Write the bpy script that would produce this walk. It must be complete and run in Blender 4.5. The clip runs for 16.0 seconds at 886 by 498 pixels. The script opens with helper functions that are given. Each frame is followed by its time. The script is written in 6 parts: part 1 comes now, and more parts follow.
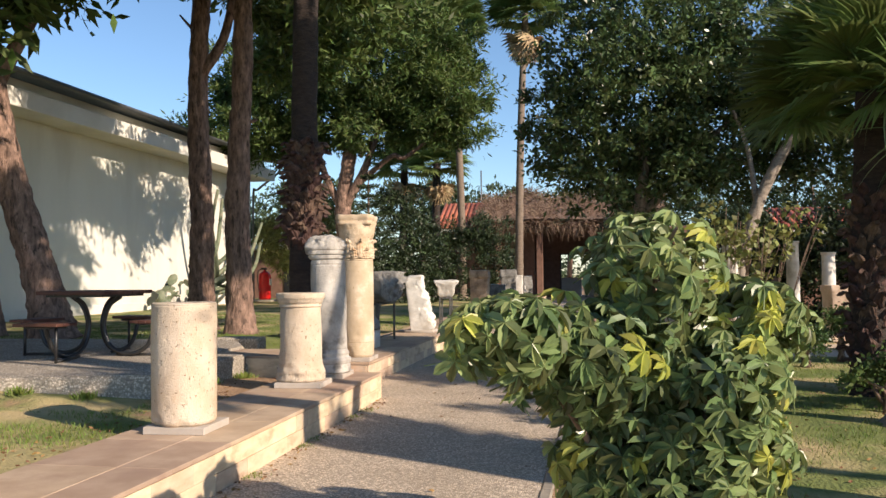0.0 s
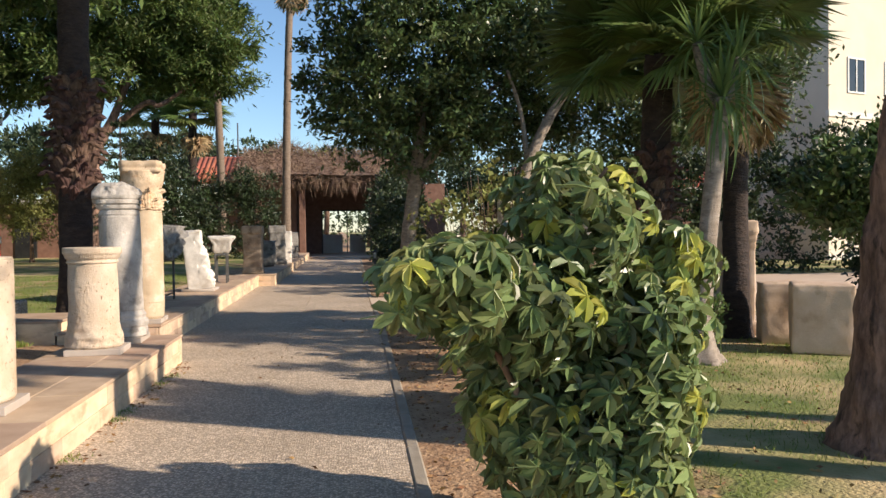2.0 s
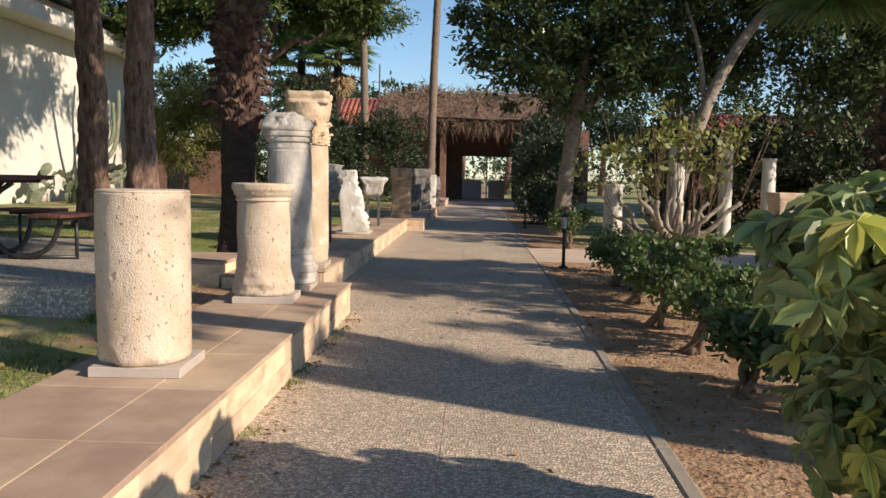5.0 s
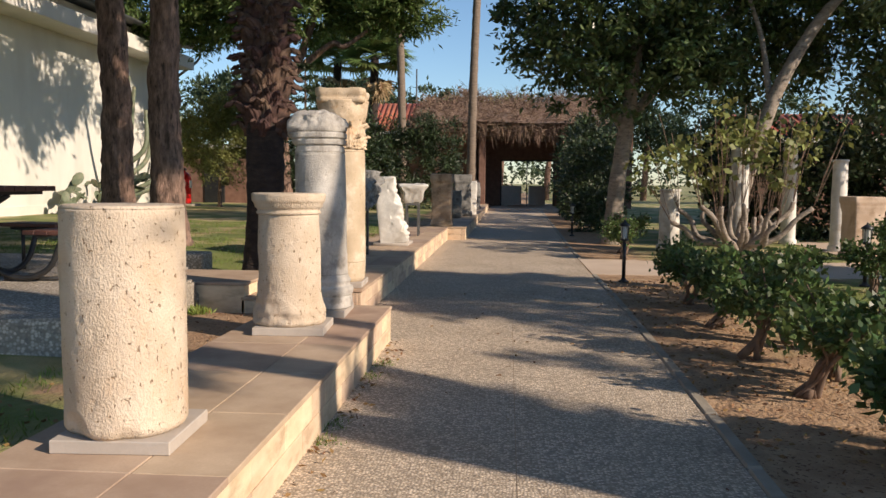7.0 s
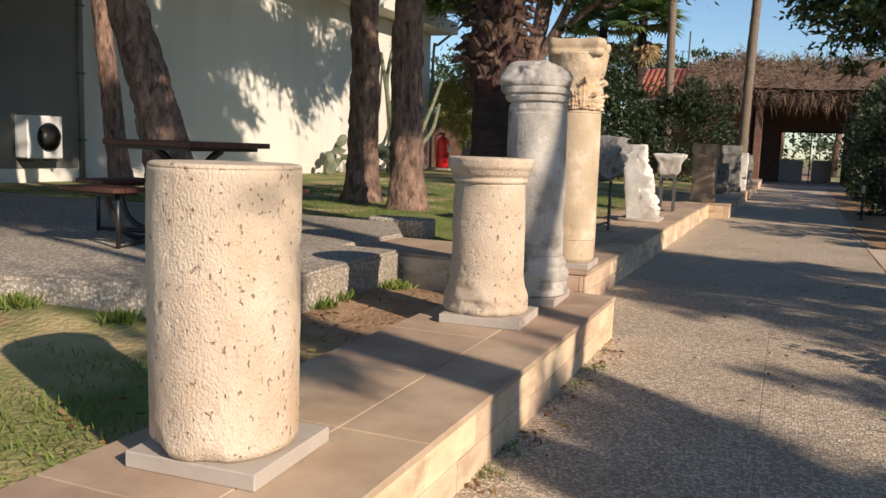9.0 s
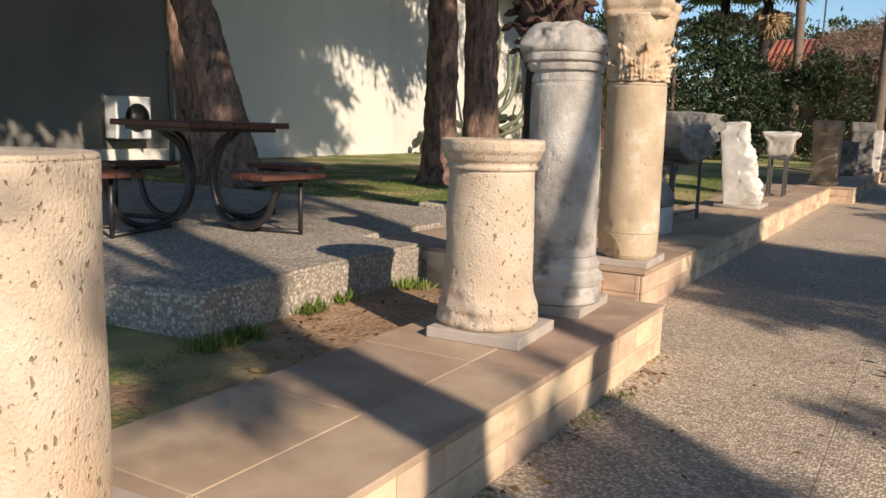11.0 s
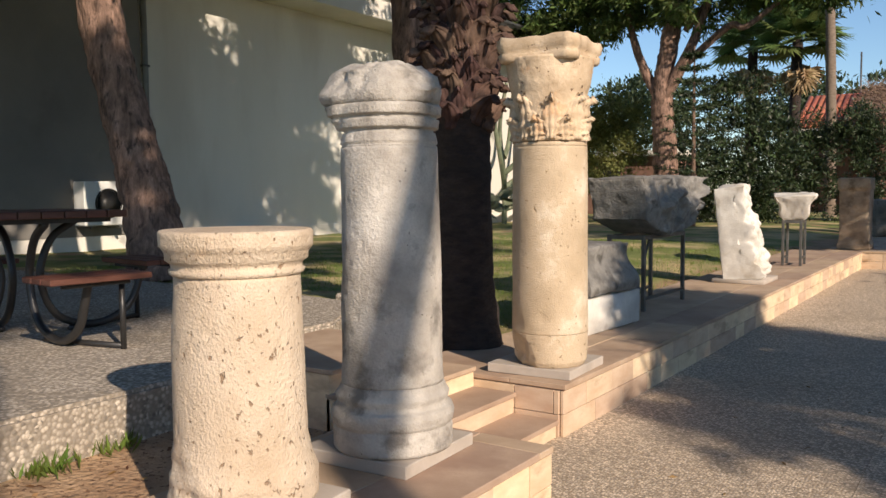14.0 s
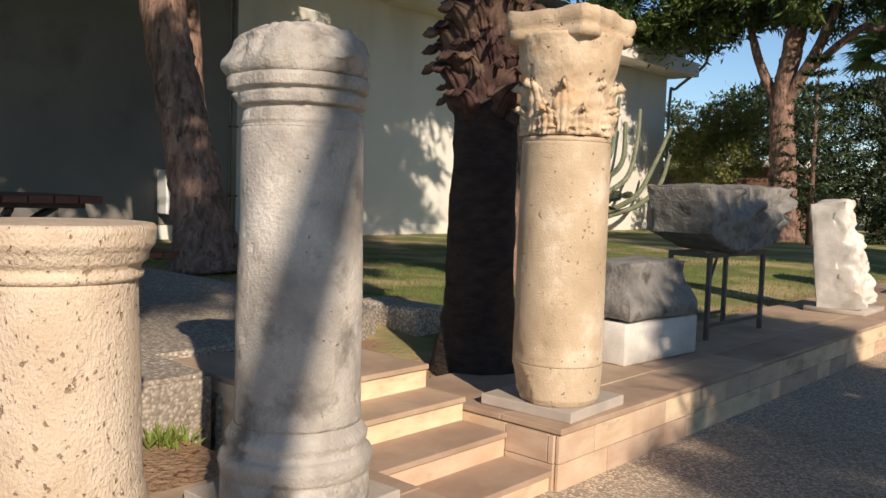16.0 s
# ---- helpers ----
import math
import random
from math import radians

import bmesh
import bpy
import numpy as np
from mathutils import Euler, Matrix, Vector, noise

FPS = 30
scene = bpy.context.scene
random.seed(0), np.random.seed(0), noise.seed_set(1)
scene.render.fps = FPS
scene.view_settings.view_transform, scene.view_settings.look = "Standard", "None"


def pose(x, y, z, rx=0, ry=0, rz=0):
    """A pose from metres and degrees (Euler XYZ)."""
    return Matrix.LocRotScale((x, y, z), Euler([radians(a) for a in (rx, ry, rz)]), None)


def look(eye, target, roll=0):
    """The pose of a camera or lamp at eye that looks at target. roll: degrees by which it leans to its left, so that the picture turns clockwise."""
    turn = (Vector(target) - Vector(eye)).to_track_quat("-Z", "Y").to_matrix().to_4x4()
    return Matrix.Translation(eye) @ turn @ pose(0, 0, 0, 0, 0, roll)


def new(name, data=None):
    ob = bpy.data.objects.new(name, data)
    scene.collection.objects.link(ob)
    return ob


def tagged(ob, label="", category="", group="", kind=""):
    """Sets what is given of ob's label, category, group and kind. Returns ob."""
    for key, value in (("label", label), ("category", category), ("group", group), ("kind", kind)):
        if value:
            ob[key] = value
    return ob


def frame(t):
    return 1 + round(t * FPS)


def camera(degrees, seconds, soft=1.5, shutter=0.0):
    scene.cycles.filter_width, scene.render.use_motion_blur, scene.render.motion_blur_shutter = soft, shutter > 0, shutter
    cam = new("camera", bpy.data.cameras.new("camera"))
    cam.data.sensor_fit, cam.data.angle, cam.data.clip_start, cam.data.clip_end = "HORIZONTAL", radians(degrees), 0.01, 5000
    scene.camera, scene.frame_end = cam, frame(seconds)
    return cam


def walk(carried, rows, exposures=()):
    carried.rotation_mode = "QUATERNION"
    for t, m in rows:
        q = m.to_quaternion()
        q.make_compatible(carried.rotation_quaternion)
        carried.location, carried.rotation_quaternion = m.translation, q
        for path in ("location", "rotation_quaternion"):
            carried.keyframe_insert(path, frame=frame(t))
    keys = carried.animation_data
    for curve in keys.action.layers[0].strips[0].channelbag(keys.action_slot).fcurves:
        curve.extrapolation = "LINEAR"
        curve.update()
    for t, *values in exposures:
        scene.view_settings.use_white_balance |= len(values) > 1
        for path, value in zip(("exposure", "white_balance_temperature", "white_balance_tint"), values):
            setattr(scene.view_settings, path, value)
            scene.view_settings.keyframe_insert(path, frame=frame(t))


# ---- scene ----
cam = camera(56.6, 16.0)
PATH = [
    (0, (-0.133, 0.515, 1.482), (-0.493, 2.482, 1.546), -0.5),
    (0.5, (-0.369, 0.65, 1.433), (-0.61, 2.636, 1.464), -0.3),
    (1, (-0.556, 0.676, 1.428), (-0.578, 2.676, 1.426), 0.2),
    (1.5, (-0.766, 0.737, 1.437), (-0.586, 2.729, 1.415), -0.7),
    (2, (-0.906, 0.881, 1.424), (-0.664, 2.866, 1.379), -0.7),
    (2.5, (-1.029, 1.035, 1.422), (-0.833, 3.024, 1.342), -0.3),
    (3, (-1.23, 1.261, 1.434), (-1.093, 3.251, 1.282), 0.2),
    (3.5, (-1.303, 1.368, 1.426), (-1.298, 3.358, 1.225), -0.1),
    (3.7, (-1.317, 1.428, 1.417), (-1.399, 3.416, 1.216), -0.3),
    (6, (-1.642, 2.639, 1.378), (-1.689, 4.632, 1.223), 1.7),
    (6.5, (-1.682, 2.907, 1.389), (-1.721, 4.899, 1.221), 0.9),
    (7, (-1.678, 3.163, 1.388), (-1.834, 5.15, 1.228), 0.5),
    (7.5, (-1.668, 3.472, 1.39), (-1.972, 5.442, 1.224), 1.2),
    (8, (-1.691, 3.731, 1.373), (-2.12, 5.675, 1.183), 0.6),
    (8.5, (-1.663, 3.947, 1.366), (-2.272, 5.842, 1.171), 0.7),
    (9, (-1.582, 4.241, 1.367), (-2.341, 6.074, 1.118), 2.0),
    (11.3, (-1.315, 5.522, 1.392), (-2.331, 7.216, 1.084), 1.6),
    (11.5, (-1.311, 5.683, 1.389), (-2.257, 7.423, 1.111), 0.8),
    (12, (-1.255, 6.004, 1.404), (-2.082, 7.809, 1.161), 0.2),
    (12.5, (-1.197, 6.335, 1.41), (-1.943, 8.176, 1.182), 0.2),
    (13, (-1.178, 6.59, 1.417), (-1.895, 8.448, 1.237), -0.2),
    (13.5, (-1.184, 6.822, 1.417), (-2.088, 8.6, 1.279), -0.5),
    (14, (-1.078, 7.055, 1.428), (-2.203, 8.702, 1.289), -0.5),
    (14.5, (-1.03, 7.305, 1.408), (-2.236, 8.893, 1.258), -0.3),
    (15, (-0.994, 7.533, 1.382), (-2.261, 9.075, 1.249), -1.4),
    (15.5, (-1.016, 7.815, 1.366), (-2.343, 9.307, 1.251), -0.4),
    (16, (-0.98, 8.045, 1.418), (-2.323, 9.521, 1.282), 1.9),
]
EXPOSURES = [(0, 0.62), (2.0, 0.62), (3.5, 0.55), (6.0, 0.38), (9.0, 0.32), (12.5, 0.36), (14.0, 0.32), (16.0, 0.22)]
walk(cam, [(t, look(eye, target, roll)) for t, eye, target, roll in PATH], EXPOSURES)

# ---- light ----
SUN = Vector((0.80, -0.40, 0.46)).normalized()
world = bpy.data.worlds.new("world")
scene.world = world
world.use_nodes = True
wn, wl = world.node_tree.nodes, world.node_tree.links
sky = wn.new("ShaderNodeTexSky")
sky.sky_type, sky.sun_disc = "NISHITA", False
sky.sun_elevation, sky.sun_rotation = math.asin(SUN.z), math.atan2(SUN.x, SUN.y)
sky.air_density, sky.dust_density, sky.ozone_density = 1.0, 0.1, 4.0
wl.new(sky.outputs[0], wn["Background"].inputs[0])
wn["Background"].inputs[1].default_value = 0.11
lamp = bpy.data.lights.new("sun", "SUN")
lamp.energy, lamp.angle, lamp.color = 4.7, radians(0.6), (1.0, 0.83, 0.665)
sun = new("sun", lamp)
sun.matrix_world = look(SUN * 60, (0, 0, 0))


# ---- materials ----
def material(name, dark, light, scale=6.0, fine=60.0, rough=0.85, bump=0.3, spot=None, spot_scale=1.2, spot_at=0.55,
             stretch=(1, 1, 1), vary=0.0, island=0.0, metal=0.0, bump_scale=None, bump_dist=0.01, pits=None, sheen=0.0):
    """Two scales of noise between dark and light, stains of the colour spot, pores of the colour pits, a fine relief."""
    m = bpy.data.materials.new(name)
    m.use_nodes = True
    n, l = m.node_tree.nodes, m.node_tree.links
    b = n["Principled BSDF"]
    b.inputs["Metallic"].default_value = metal
    tc = n.new("ShaderNodeNewGeometry")
    mp = n.new("ShaderNodeMapping")
    mp.inputs["Scale"].default_value = stretch
    l.new(tc.outputs["Position"], mp.inputs[0])

    def tex(s, detail=4.0, r=0.6):
        t = n.new("ShaderNodeTexNoise")
        t.inputs["Scale"].default_value, t.inputs["Detail"].default_value, t.inputs["Roughness"].default_value = s, detail, r
        l.new(mp.outputs[0], t.inputs["Vector"])
        return t.outputs["Fac"]

    def mix(f, a, c, blend="MIX"):
        x = n.new("ShaderNodeMix")
        x.data_type, x.blend_type = "RGBA", blend
        for sock, v in ((x.inputs[0], f), (x.inputs[6], a), (x.inputs[7], c)):
            if isinstance(v, (tuple, float, int)):
                sock.default_value = (*v, 1) if isinstance(v, tuple) else v
            else:
                l.new(v, sock)
        return x.outputs[2]

    def ramp(f, a, c):
        r = n.new("ShaderNodeMapRange")
        r.inputs[1].default_value, r.inputs[2].default_value = a, c
        l.new(f, r.inputs[0])
        return r.outputs[0]

    big, small = tex(scale), tex(fine, 3.0)
    col = mix(ramp(big, 0.32, 0.68), dark, light)
    col = mix(ramp(small, 0.3, 0.7), mix(0.35, col, dark), col)
    if spot:
        col = mix(ramp(tex(spot_scale, 5.0), spot_at, spot_at + 0.13), col, spot)
    height = small
    if pits:
        v = n.new("ShaderNodeTexNoise")
        v.inputs["Scale"].default_value, v.inputs["Detail"].default_value = pits[1], 3.0
        l.new(mp.outputs[0], v.inputs["Vector"])
        hole = ramp(v.outputs["Fac"], pits[2], pits[2] + 0.06)
        col = mix(hole, col, pits[0])
        a = n.new("ShaderNodeMath")
        a.operation = "SUBTRACT"
        l.new(small, a.inputs[0])
        l.new(hole, a.inputs[1])
        height = a.outputs[0]
    if vary or island:
        info = n.new("ShaderNodeObjectInfo") if vary else tc
        r = ramp(info.outputs["Random" if vary else "Random Per Island"], 0.0, 1.0)
        h = n.new("ShaderNodeHueSaturation")
        k = vary or island
        for i, (lo, hi) in ((0, (0.5 - 0.03 * k, 0.5 + 0.03 * k)), (2, (1 - 0.45 * k, 1 + 0.45 * k))):
            q = n.new("ShaderNodeMapRange")
            q.inputs[3].default_value, q.inputs[4].default_value = lo, hi
            l.new(r, q.inputs[0])
            l.new(q.outputs[0], h.inputs[i])
        l.new(col, h.inputs[4])
        col = h.outputs[0]
    l.new(col, b.inputs["Base Color"])
    rr = n.new("ShaderNodeMapRange")
    rr.inputs[3].default_value, rr.inputs[4].default_value = max(rough - 0.1, 0.05), min(rough + 0.1, 1)
    l.new(big, rr.inputs[0])
    l.new(rr.outputs[0], b.inputs["Roughness"])
    if bump:
        bp = n.new("ShaderNodeBump")
        bp.inputs["Strength"].default_value, bp.inputs["Distance"].default_value = bump, bump_dist
        l.new(tex(bump_scale, 4.0) if bump_scale else height, bp.inputs["Height"])
        l.new(bp.outputs[0], b.inputs["Normal"])
    if sheen:
        b.inputs["Specular IOR Level"].default_value = sheen
    return m


def leafy(name, dark, light, island=0.7, rough=0.5, through_light=0.25):
    """Leaves: varied leaf by leaf, with some light coming through."""
    m = material(name, dark, light, scale=1.3, fine=9.0, rough=rough, bump=0.0, island=island)
    n, l = m.node_tree.nodes, m.node_tree.links
    b = n["Principled BSDF"]
    t = n.new("ShaderNodeBsdfTranslucent")
    mx = n.new("ShaderNodeMixShader")
    mx.inputs[0].default_value = through_light
    l.new(b.inputs["Base Color"].links[0].from_socket, t.inputs[0])
    l.new(b.outputs[0], mx.inputs[1])
    l.new(t.outputs[0], mx.inputs[2])
    l.new(mx.outputs[0], n["Material Output"].inputs[0])
    return m


TRAVERTINE = material("travertine", (0.54, 0.42, 0.30), (0.76, 0.645, 0.51), 3.0, 120, 0.9, 0.75, spot=(0.60, 0.42, 0.27), spot_scale=2.2,
                      spot_at=0.60, stretch=(1, 1, 0.7), pits=((0.32, 0.22, 0.14), 52.0, 0.64), bump_dist=0.012)
MARBLE = material("grey_marble", (0.34, 0.31, 0.275), (0.66, 0.62, 0.56), 5.0, 90, 0.85, 0.8, spot=(0.24, 0.22, 0.195), spot_scale=6.0,
                  spot_at=0.53, pits=((0.2, 0.19, 0.17), 40.0, 0.70), bump_dist=0.008)
SANDSTONE = material("yellow_limestone", (0.47, 0.365, 0.245), (0.66, 0.53, 0.38), 4.0, 110, 0.9, 0.9, spot=(0.70, 0.61, 0.48), spot_scale=4.0,
                     spot_at=0.56, pits=((0.34, 0.24, 0.14), 42.0, 0.67), bump_dist=0.006)
CARVED = material("carved_limestone", (0.46, 0.34, 0.22), (0.74, 0.60, 0.44), 6.0, 50, 0.9, 0.5, spot=(0.62, 0.37, 0.20), spot_scale=5.0,
                  spot_at=0.60, pits=((0.2, 0.13, 0.08), 28.0, 0.66), bump_dist=0.01)
WHITESTONE = material("white_marble", (0.56, 0.53, 0.48), (0.80, 0.77, 0.71), 4.0, 60, 0.8, 0.45, spot=(0.5, 0.45, 0.38), spot_scale=3.0, bump_dist=0.01)
GREYSTONE = material("weathered_grey_stone", (0.13, 0.125, 0.115), (0.37, 0.355, 0.33), 5.0, 45, 0.9, 0.7, spot=(0.09, 0.085, 0.075), spot_scale=5.0,
                     spot_at=0.56, bump_dist=0.015)
BROWNSTONE = material("brown_stone", (0.27, 0.2, 0.14), (0.48, 0.38, 0.28), 5.0, 45, 0.9, 0.6, spot=(0.2, 0.15, 0.1), spot_scale=4.0, bump_dist=0.012)
PLINTH = material("sawn_grey_stone", (0.40, 0.35, 0.30), (0.52, 0.46, 0.40), 5.0, 90, 0.8, 0.15, bump_dist=0.003)
CLADDING = material("honed_travertine_tile", (0.58, 0.42, 0.28), (0.72, 0.58, 0.42), 5.0, 90, 0.75, 0.2, spot=(0.46, 0.33, 0.22), spot_scale=3.0,
                    vary=0.45, stretch=(1, 1, 2.5), bump_dist=0.003)
TOPSTONE = material("worn_stone_paver", (0.37, 0.26, 0.18), (0.53, 0.40, 0.29), 3.0, 80, 0.8, 0.25, spot=(0.36, 0.25, 0.18), spot_scale=1.6,
                    vary=0.3, bump_dist=0.003)
MORTAR = material("mortar", (0.20, 0.155, 0.115), (0.28, 0.22, 0.165), 8.0, 90, 0.95, 0.3, bump_dist=0.004)


def aggregate(name, lo, hi, scale, grout):
    """Exposed pebbles set in concrete."""
    m = material(name, lo, hi, 1.1, 14.0, 0.85, 0.0, spot=tuple(c * 0.72 for c in lo), spot_scale=0.9, spot_at=0.60)
    n, l = m.node_tree.nodes, m.node_tree.links
    b = n["Principled BSDF"]
    g = n.new("ShaderNodeNewGeometry")
    v = n.new("ShaderNodeTexVoronoi")
    v.inputs["Scale"].default_value = scale
    l.new(g.outputs["Position"], v.inputs["Vector"])
    cells = n.new("ShaderNodeMix")
    cells.data_type, cells.blend_type = "RGBA", "MULTIPLY"
    cells.inputs[0].default_value = 0.85
    grey = n.new("ShaderNodeMapRange")
    grey.inputs[3].default_value, grey.inputs[4].default_value = 0.36, 1.6
    sep = n.new("ShaderNodeSeparateColor")
    l.new(v.outputs["Color"], sep.inputs[0])
    l.new(sep.outputs[0], grey.inputs[0])
    old = b.inputs["Base Color"].links[0].from_socket
    l.new(old, cells.inputs[6])
    l.new(grey.outputs[0], cells.inputs[7])
    edge = n.new("ShaderNodeMapRange")
    edge.inputs[1].default_value, edge.inputs[2].default_value = 0.35, 0.75
    l.new(v.outputs["Distance"], edge.inputs[0])
    gr = n.new("ShaderNodeMix")
    gr.data_type = "RGBA"
    gr.inputs[7].default_value = (*grout, 1)
    l.new(edge.outputs[0], gr.inputs[0])
    l.new(cells.outputs[2], gr.inputs[6])
    l.new(gr.outputs[2], b.inputs["Base Color"])
    bp = n.new("ShaderNodeBump")
    bp.invert = True
    bp.inputs["Strength"].default_value, bp.inputs["Distance"].default_value = 0.8, 0.006
    l.new(v.outputs["Distance"], bp.inputs["Height"])
    l.new(bp.outputs[0], b.inputs["Normal"])
    return m


PEBBLE = aggregate("exposed_aggregate_concrete", (0.49, 0.40, 0.30), (0.66, 0.55, 0.43), 64.0, (0.33, 0.265, 0.195))
SLABSTONE = aggregate("coarse_aggregate_concrete", (0.38, 0.33, 0.27), (0.53, 0.47, 0.395), 52.0, (0.27, 0.23, 0.18))
KERB = material("kerb_concrete", (0.28, 0.245, 0.195), (0.40, 0.35, 0.28), 4.0, 60, 0.9, 0.4, spot=(0.25, 0.22, 0.18), spot_scale=3.0)
PLAZA = material("sandy_paving", (0.52, 0.40, 0.30), (0.62, 0.50, 0.39), 1.2, 40, 0.9, 0.2)
WALLPAINT = material("cream_wall_paint", (0.66, 0.64, 0.57), (0.74, 0.72, 0.65), 0.5, 40, 0.9, 0.1, spot=(0.60, 0.57, 0.5), spot_scale=0.35, stretch=(1, 1, 0.3))
DARKTAUPE = material("dark_taupe_wall", (0.17, 0.16, 0.145), (0.23, 0.215, 0.19), 0.6, 40, 0.9, 0.1, spot=(0.14, 0.13, 0.115), spot_scale=0.5)
TRIMPAINT = material("white_concrete_band", (0.66, 0.63, 0.56), (0.78, 0.75, 0.68), 1.0, 30, 0.85, 0.15)
DARKMETAL = material("dark_painted_steel", (0.015, 0.015, 0.016), (0.035, 0.034, 0.033), 8, 60, 0.4, 0.05, sheen=0.6)
GUTTER = material("grey_sheet_metal", (0.07, 0.075, 0.08), (0.13, 0.135, 0.14), 3, 40, 0.5, 0.05)
PIPE = material("grey_plastic_pipe", (0.16, 0.16, 0.15), (0.22, 0.22, 0.2), 3, 40, 0.5, 0.05)
STEEL = material("dull_steel", (0.10, 0.10, 0.095), (0.2, 0.195, 0.18), 8, 60, 0.5, 0.05, metal=0.6)
REDPAINT = material("red_paint", (0.55, 0.012, 0.012), (0.7, 0.02, 0.018), 4, 40, 0.35, 0.0)
WHITEPLASTIC = material("white_plastic", (0.66, 0.66, 0.63), (0.76, 0.76, 0.73), 4, 40, 0.5, 0.02)
BLACKPLASTIC = material("black_plastic", (0.012, 0.012, 0.012), (0.025, 0.025, 0.025), 4, 40, 0.5, 0.02)
WOOD = material("red_brown_painted_wood", (0.075, 0.028, 0.018), (0.15, 0.06, 0.04), 5, 60, 0.55, 0.25, stretch=(1, 1, 6), vary=0.3, bump_dist=0.003)
ROOFTILE = material("red_roof_tile", (0.30, 0.085, 0.05), (0.46, 0.15, 0.09), 2, 30, 0.85, 0.2, vary=0.3)
BARK = material("pine_bark", (0.10, 0.062, 0.046), (0.42, 0.27, 0.205), 12, 40, 0.95, 1.0, spot=(0.05, 0.034, 0.026), spot_scale=14.0, spot_at=0.55,
                stretch=(1, 1, 0.3), bump_scale=22.0, bump_dist=0.04)
SLIMBARK = material("slim_palm_bark", (0.15, 0.115, 0.085), (0.27, 0.21, 0.16), 6, 40, 0.95, 0.5, stretch=(1, 1, 3.0), bump_scale=12.0, bump_dist=0.02)
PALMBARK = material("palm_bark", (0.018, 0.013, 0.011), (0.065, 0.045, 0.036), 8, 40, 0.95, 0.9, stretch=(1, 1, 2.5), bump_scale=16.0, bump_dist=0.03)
GREYBARK = material("pale_grey_bark", (0.22, 0.18, 0.14), (0.42, 0.36, 0.30), 7, 50, 0.9, 0.6, spot=(0.15, 0.12, 0.1), spot_scale=9.0, stretch=(1, 1, 2.2), bump_dist=0.02)
TWIG = material("bare_twig", (0.13, 0.085, 0.06), (0.26, 0.18, 0.13), 6, 40, 0.9, 0.2)
VINETWIG = material("dry_vine", (0.15, 0.10, 0.07), (0.30, 0.20, 0.145), 2, 20, 0.95, 0.0, island=0.6)
BOOT = material("dry_leaf_base", (0.035, 0.018, 0.014), (0.17, 0.10, 0.078), 7, 40, 0.9, 0.4, vary=0.8)
DEADFROND = material("dead_frond", (0.30, 0.205, 0.105), (0.52, 0.40, 0.24), 4, 40, 0.8, 0.0, vary=0.5)
PINELEAF = leafy("pine_needles", (0.045, 0.08, 0.02), (0.16, 0.22, 0.05), 0.8, 0.6, 0.3)
DARKLEAF = leafy("dark_glossy_leaves", (0.05, 0.085, 0.032), (0.14, 0.19, 0.07), 0.9, 0.3, 0.25)
FARLEAF = leafy("distant_tree_leaves", (0.035, 0.06, 0.03), (0.085, 0.12, 0.05), 0.6, 0.7, 0.2)
# leaf green with the shade among the shrubs put into its colour
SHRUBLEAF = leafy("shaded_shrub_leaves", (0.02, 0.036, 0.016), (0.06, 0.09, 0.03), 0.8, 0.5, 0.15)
HEDGELEAF = leafy("hedge_leaves", (0.045, 0.075, 0.028), (0.12, 0.165, 0.055), 0.8, 0.5, 0.2)
OLIVELEAF = leafy("yellow_green_leaves", (0.14, 0.165, 0.045), (0.28, 0.28, 0.085), 0.7, 0.6, 0.3)
ROSELEAF = leafy("rose_leaves", (0.05, 0.09, 0.03), (0.15, 0.21, 0.06), 0.8, 0.45, 0.3)
BUSHLEAF = leafy("umbrella_tree_leaves", (0.085, 0.13, 0.05), (0.36, 0.41, 0.16), 0.9, 0.33, 0.28)
YELLOWLEAF = leafy("yellowing_leaves", (0.40, 0.42, 0.08), (0.60, 0.57, 0.15), 0.5, 0.35, 0.3)
FROND = leafy("palm_frond", (0.09, 0.14, 0.045), (0.22, 0.29, 0.09), 0.7, 0.4, 0.35)
SWORD = leafy("yucca_leaf", (0.08, 0.15, 0.045), (0.20, 0.28, 0.09), 0.6, 0.35, 0.3)
CACTUS = material("cactus_skin", (0.10, 0.13, 0.08), (0.22, 0.24, 0.15), 6, 40, 0.6, 0.2, spot=(0.26, 0.22, 0.15), spot_scale=4)
BLADE = leafy("grass_blades", (0.11, 0.18, 0.03), (0.27, 0.33, 0.07), 0.8, 0.6, 0.35)
DRYLEAF = material("fallen_dry_leaf", (0.16, 0.085, 0.035), (0.34, 0.20, 0.09), 9, 40, 0.9, 0.0, island=0.8)
GLASS = material("dark_window_glass", (0.02, 0.025, 0.03), (0.04, 0.045, 0.05), 2, 10, 0.12, 0.0)
LAMPGLASS = material("frosted_lamp_glass", (0.45, 0.45, 0.42), (0.6, 0.6, 0.56), 6, 40, 0.35, 0.0)
# dark brick with shade already put into its colour
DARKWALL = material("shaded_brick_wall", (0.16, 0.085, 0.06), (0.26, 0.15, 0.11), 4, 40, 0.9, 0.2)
HOUSEPAINT = material("pale_render", (0.62, 0.55, 0.43), (0.72, 0.65, 0.53), 0.5, 20, 0.9, 0.1)


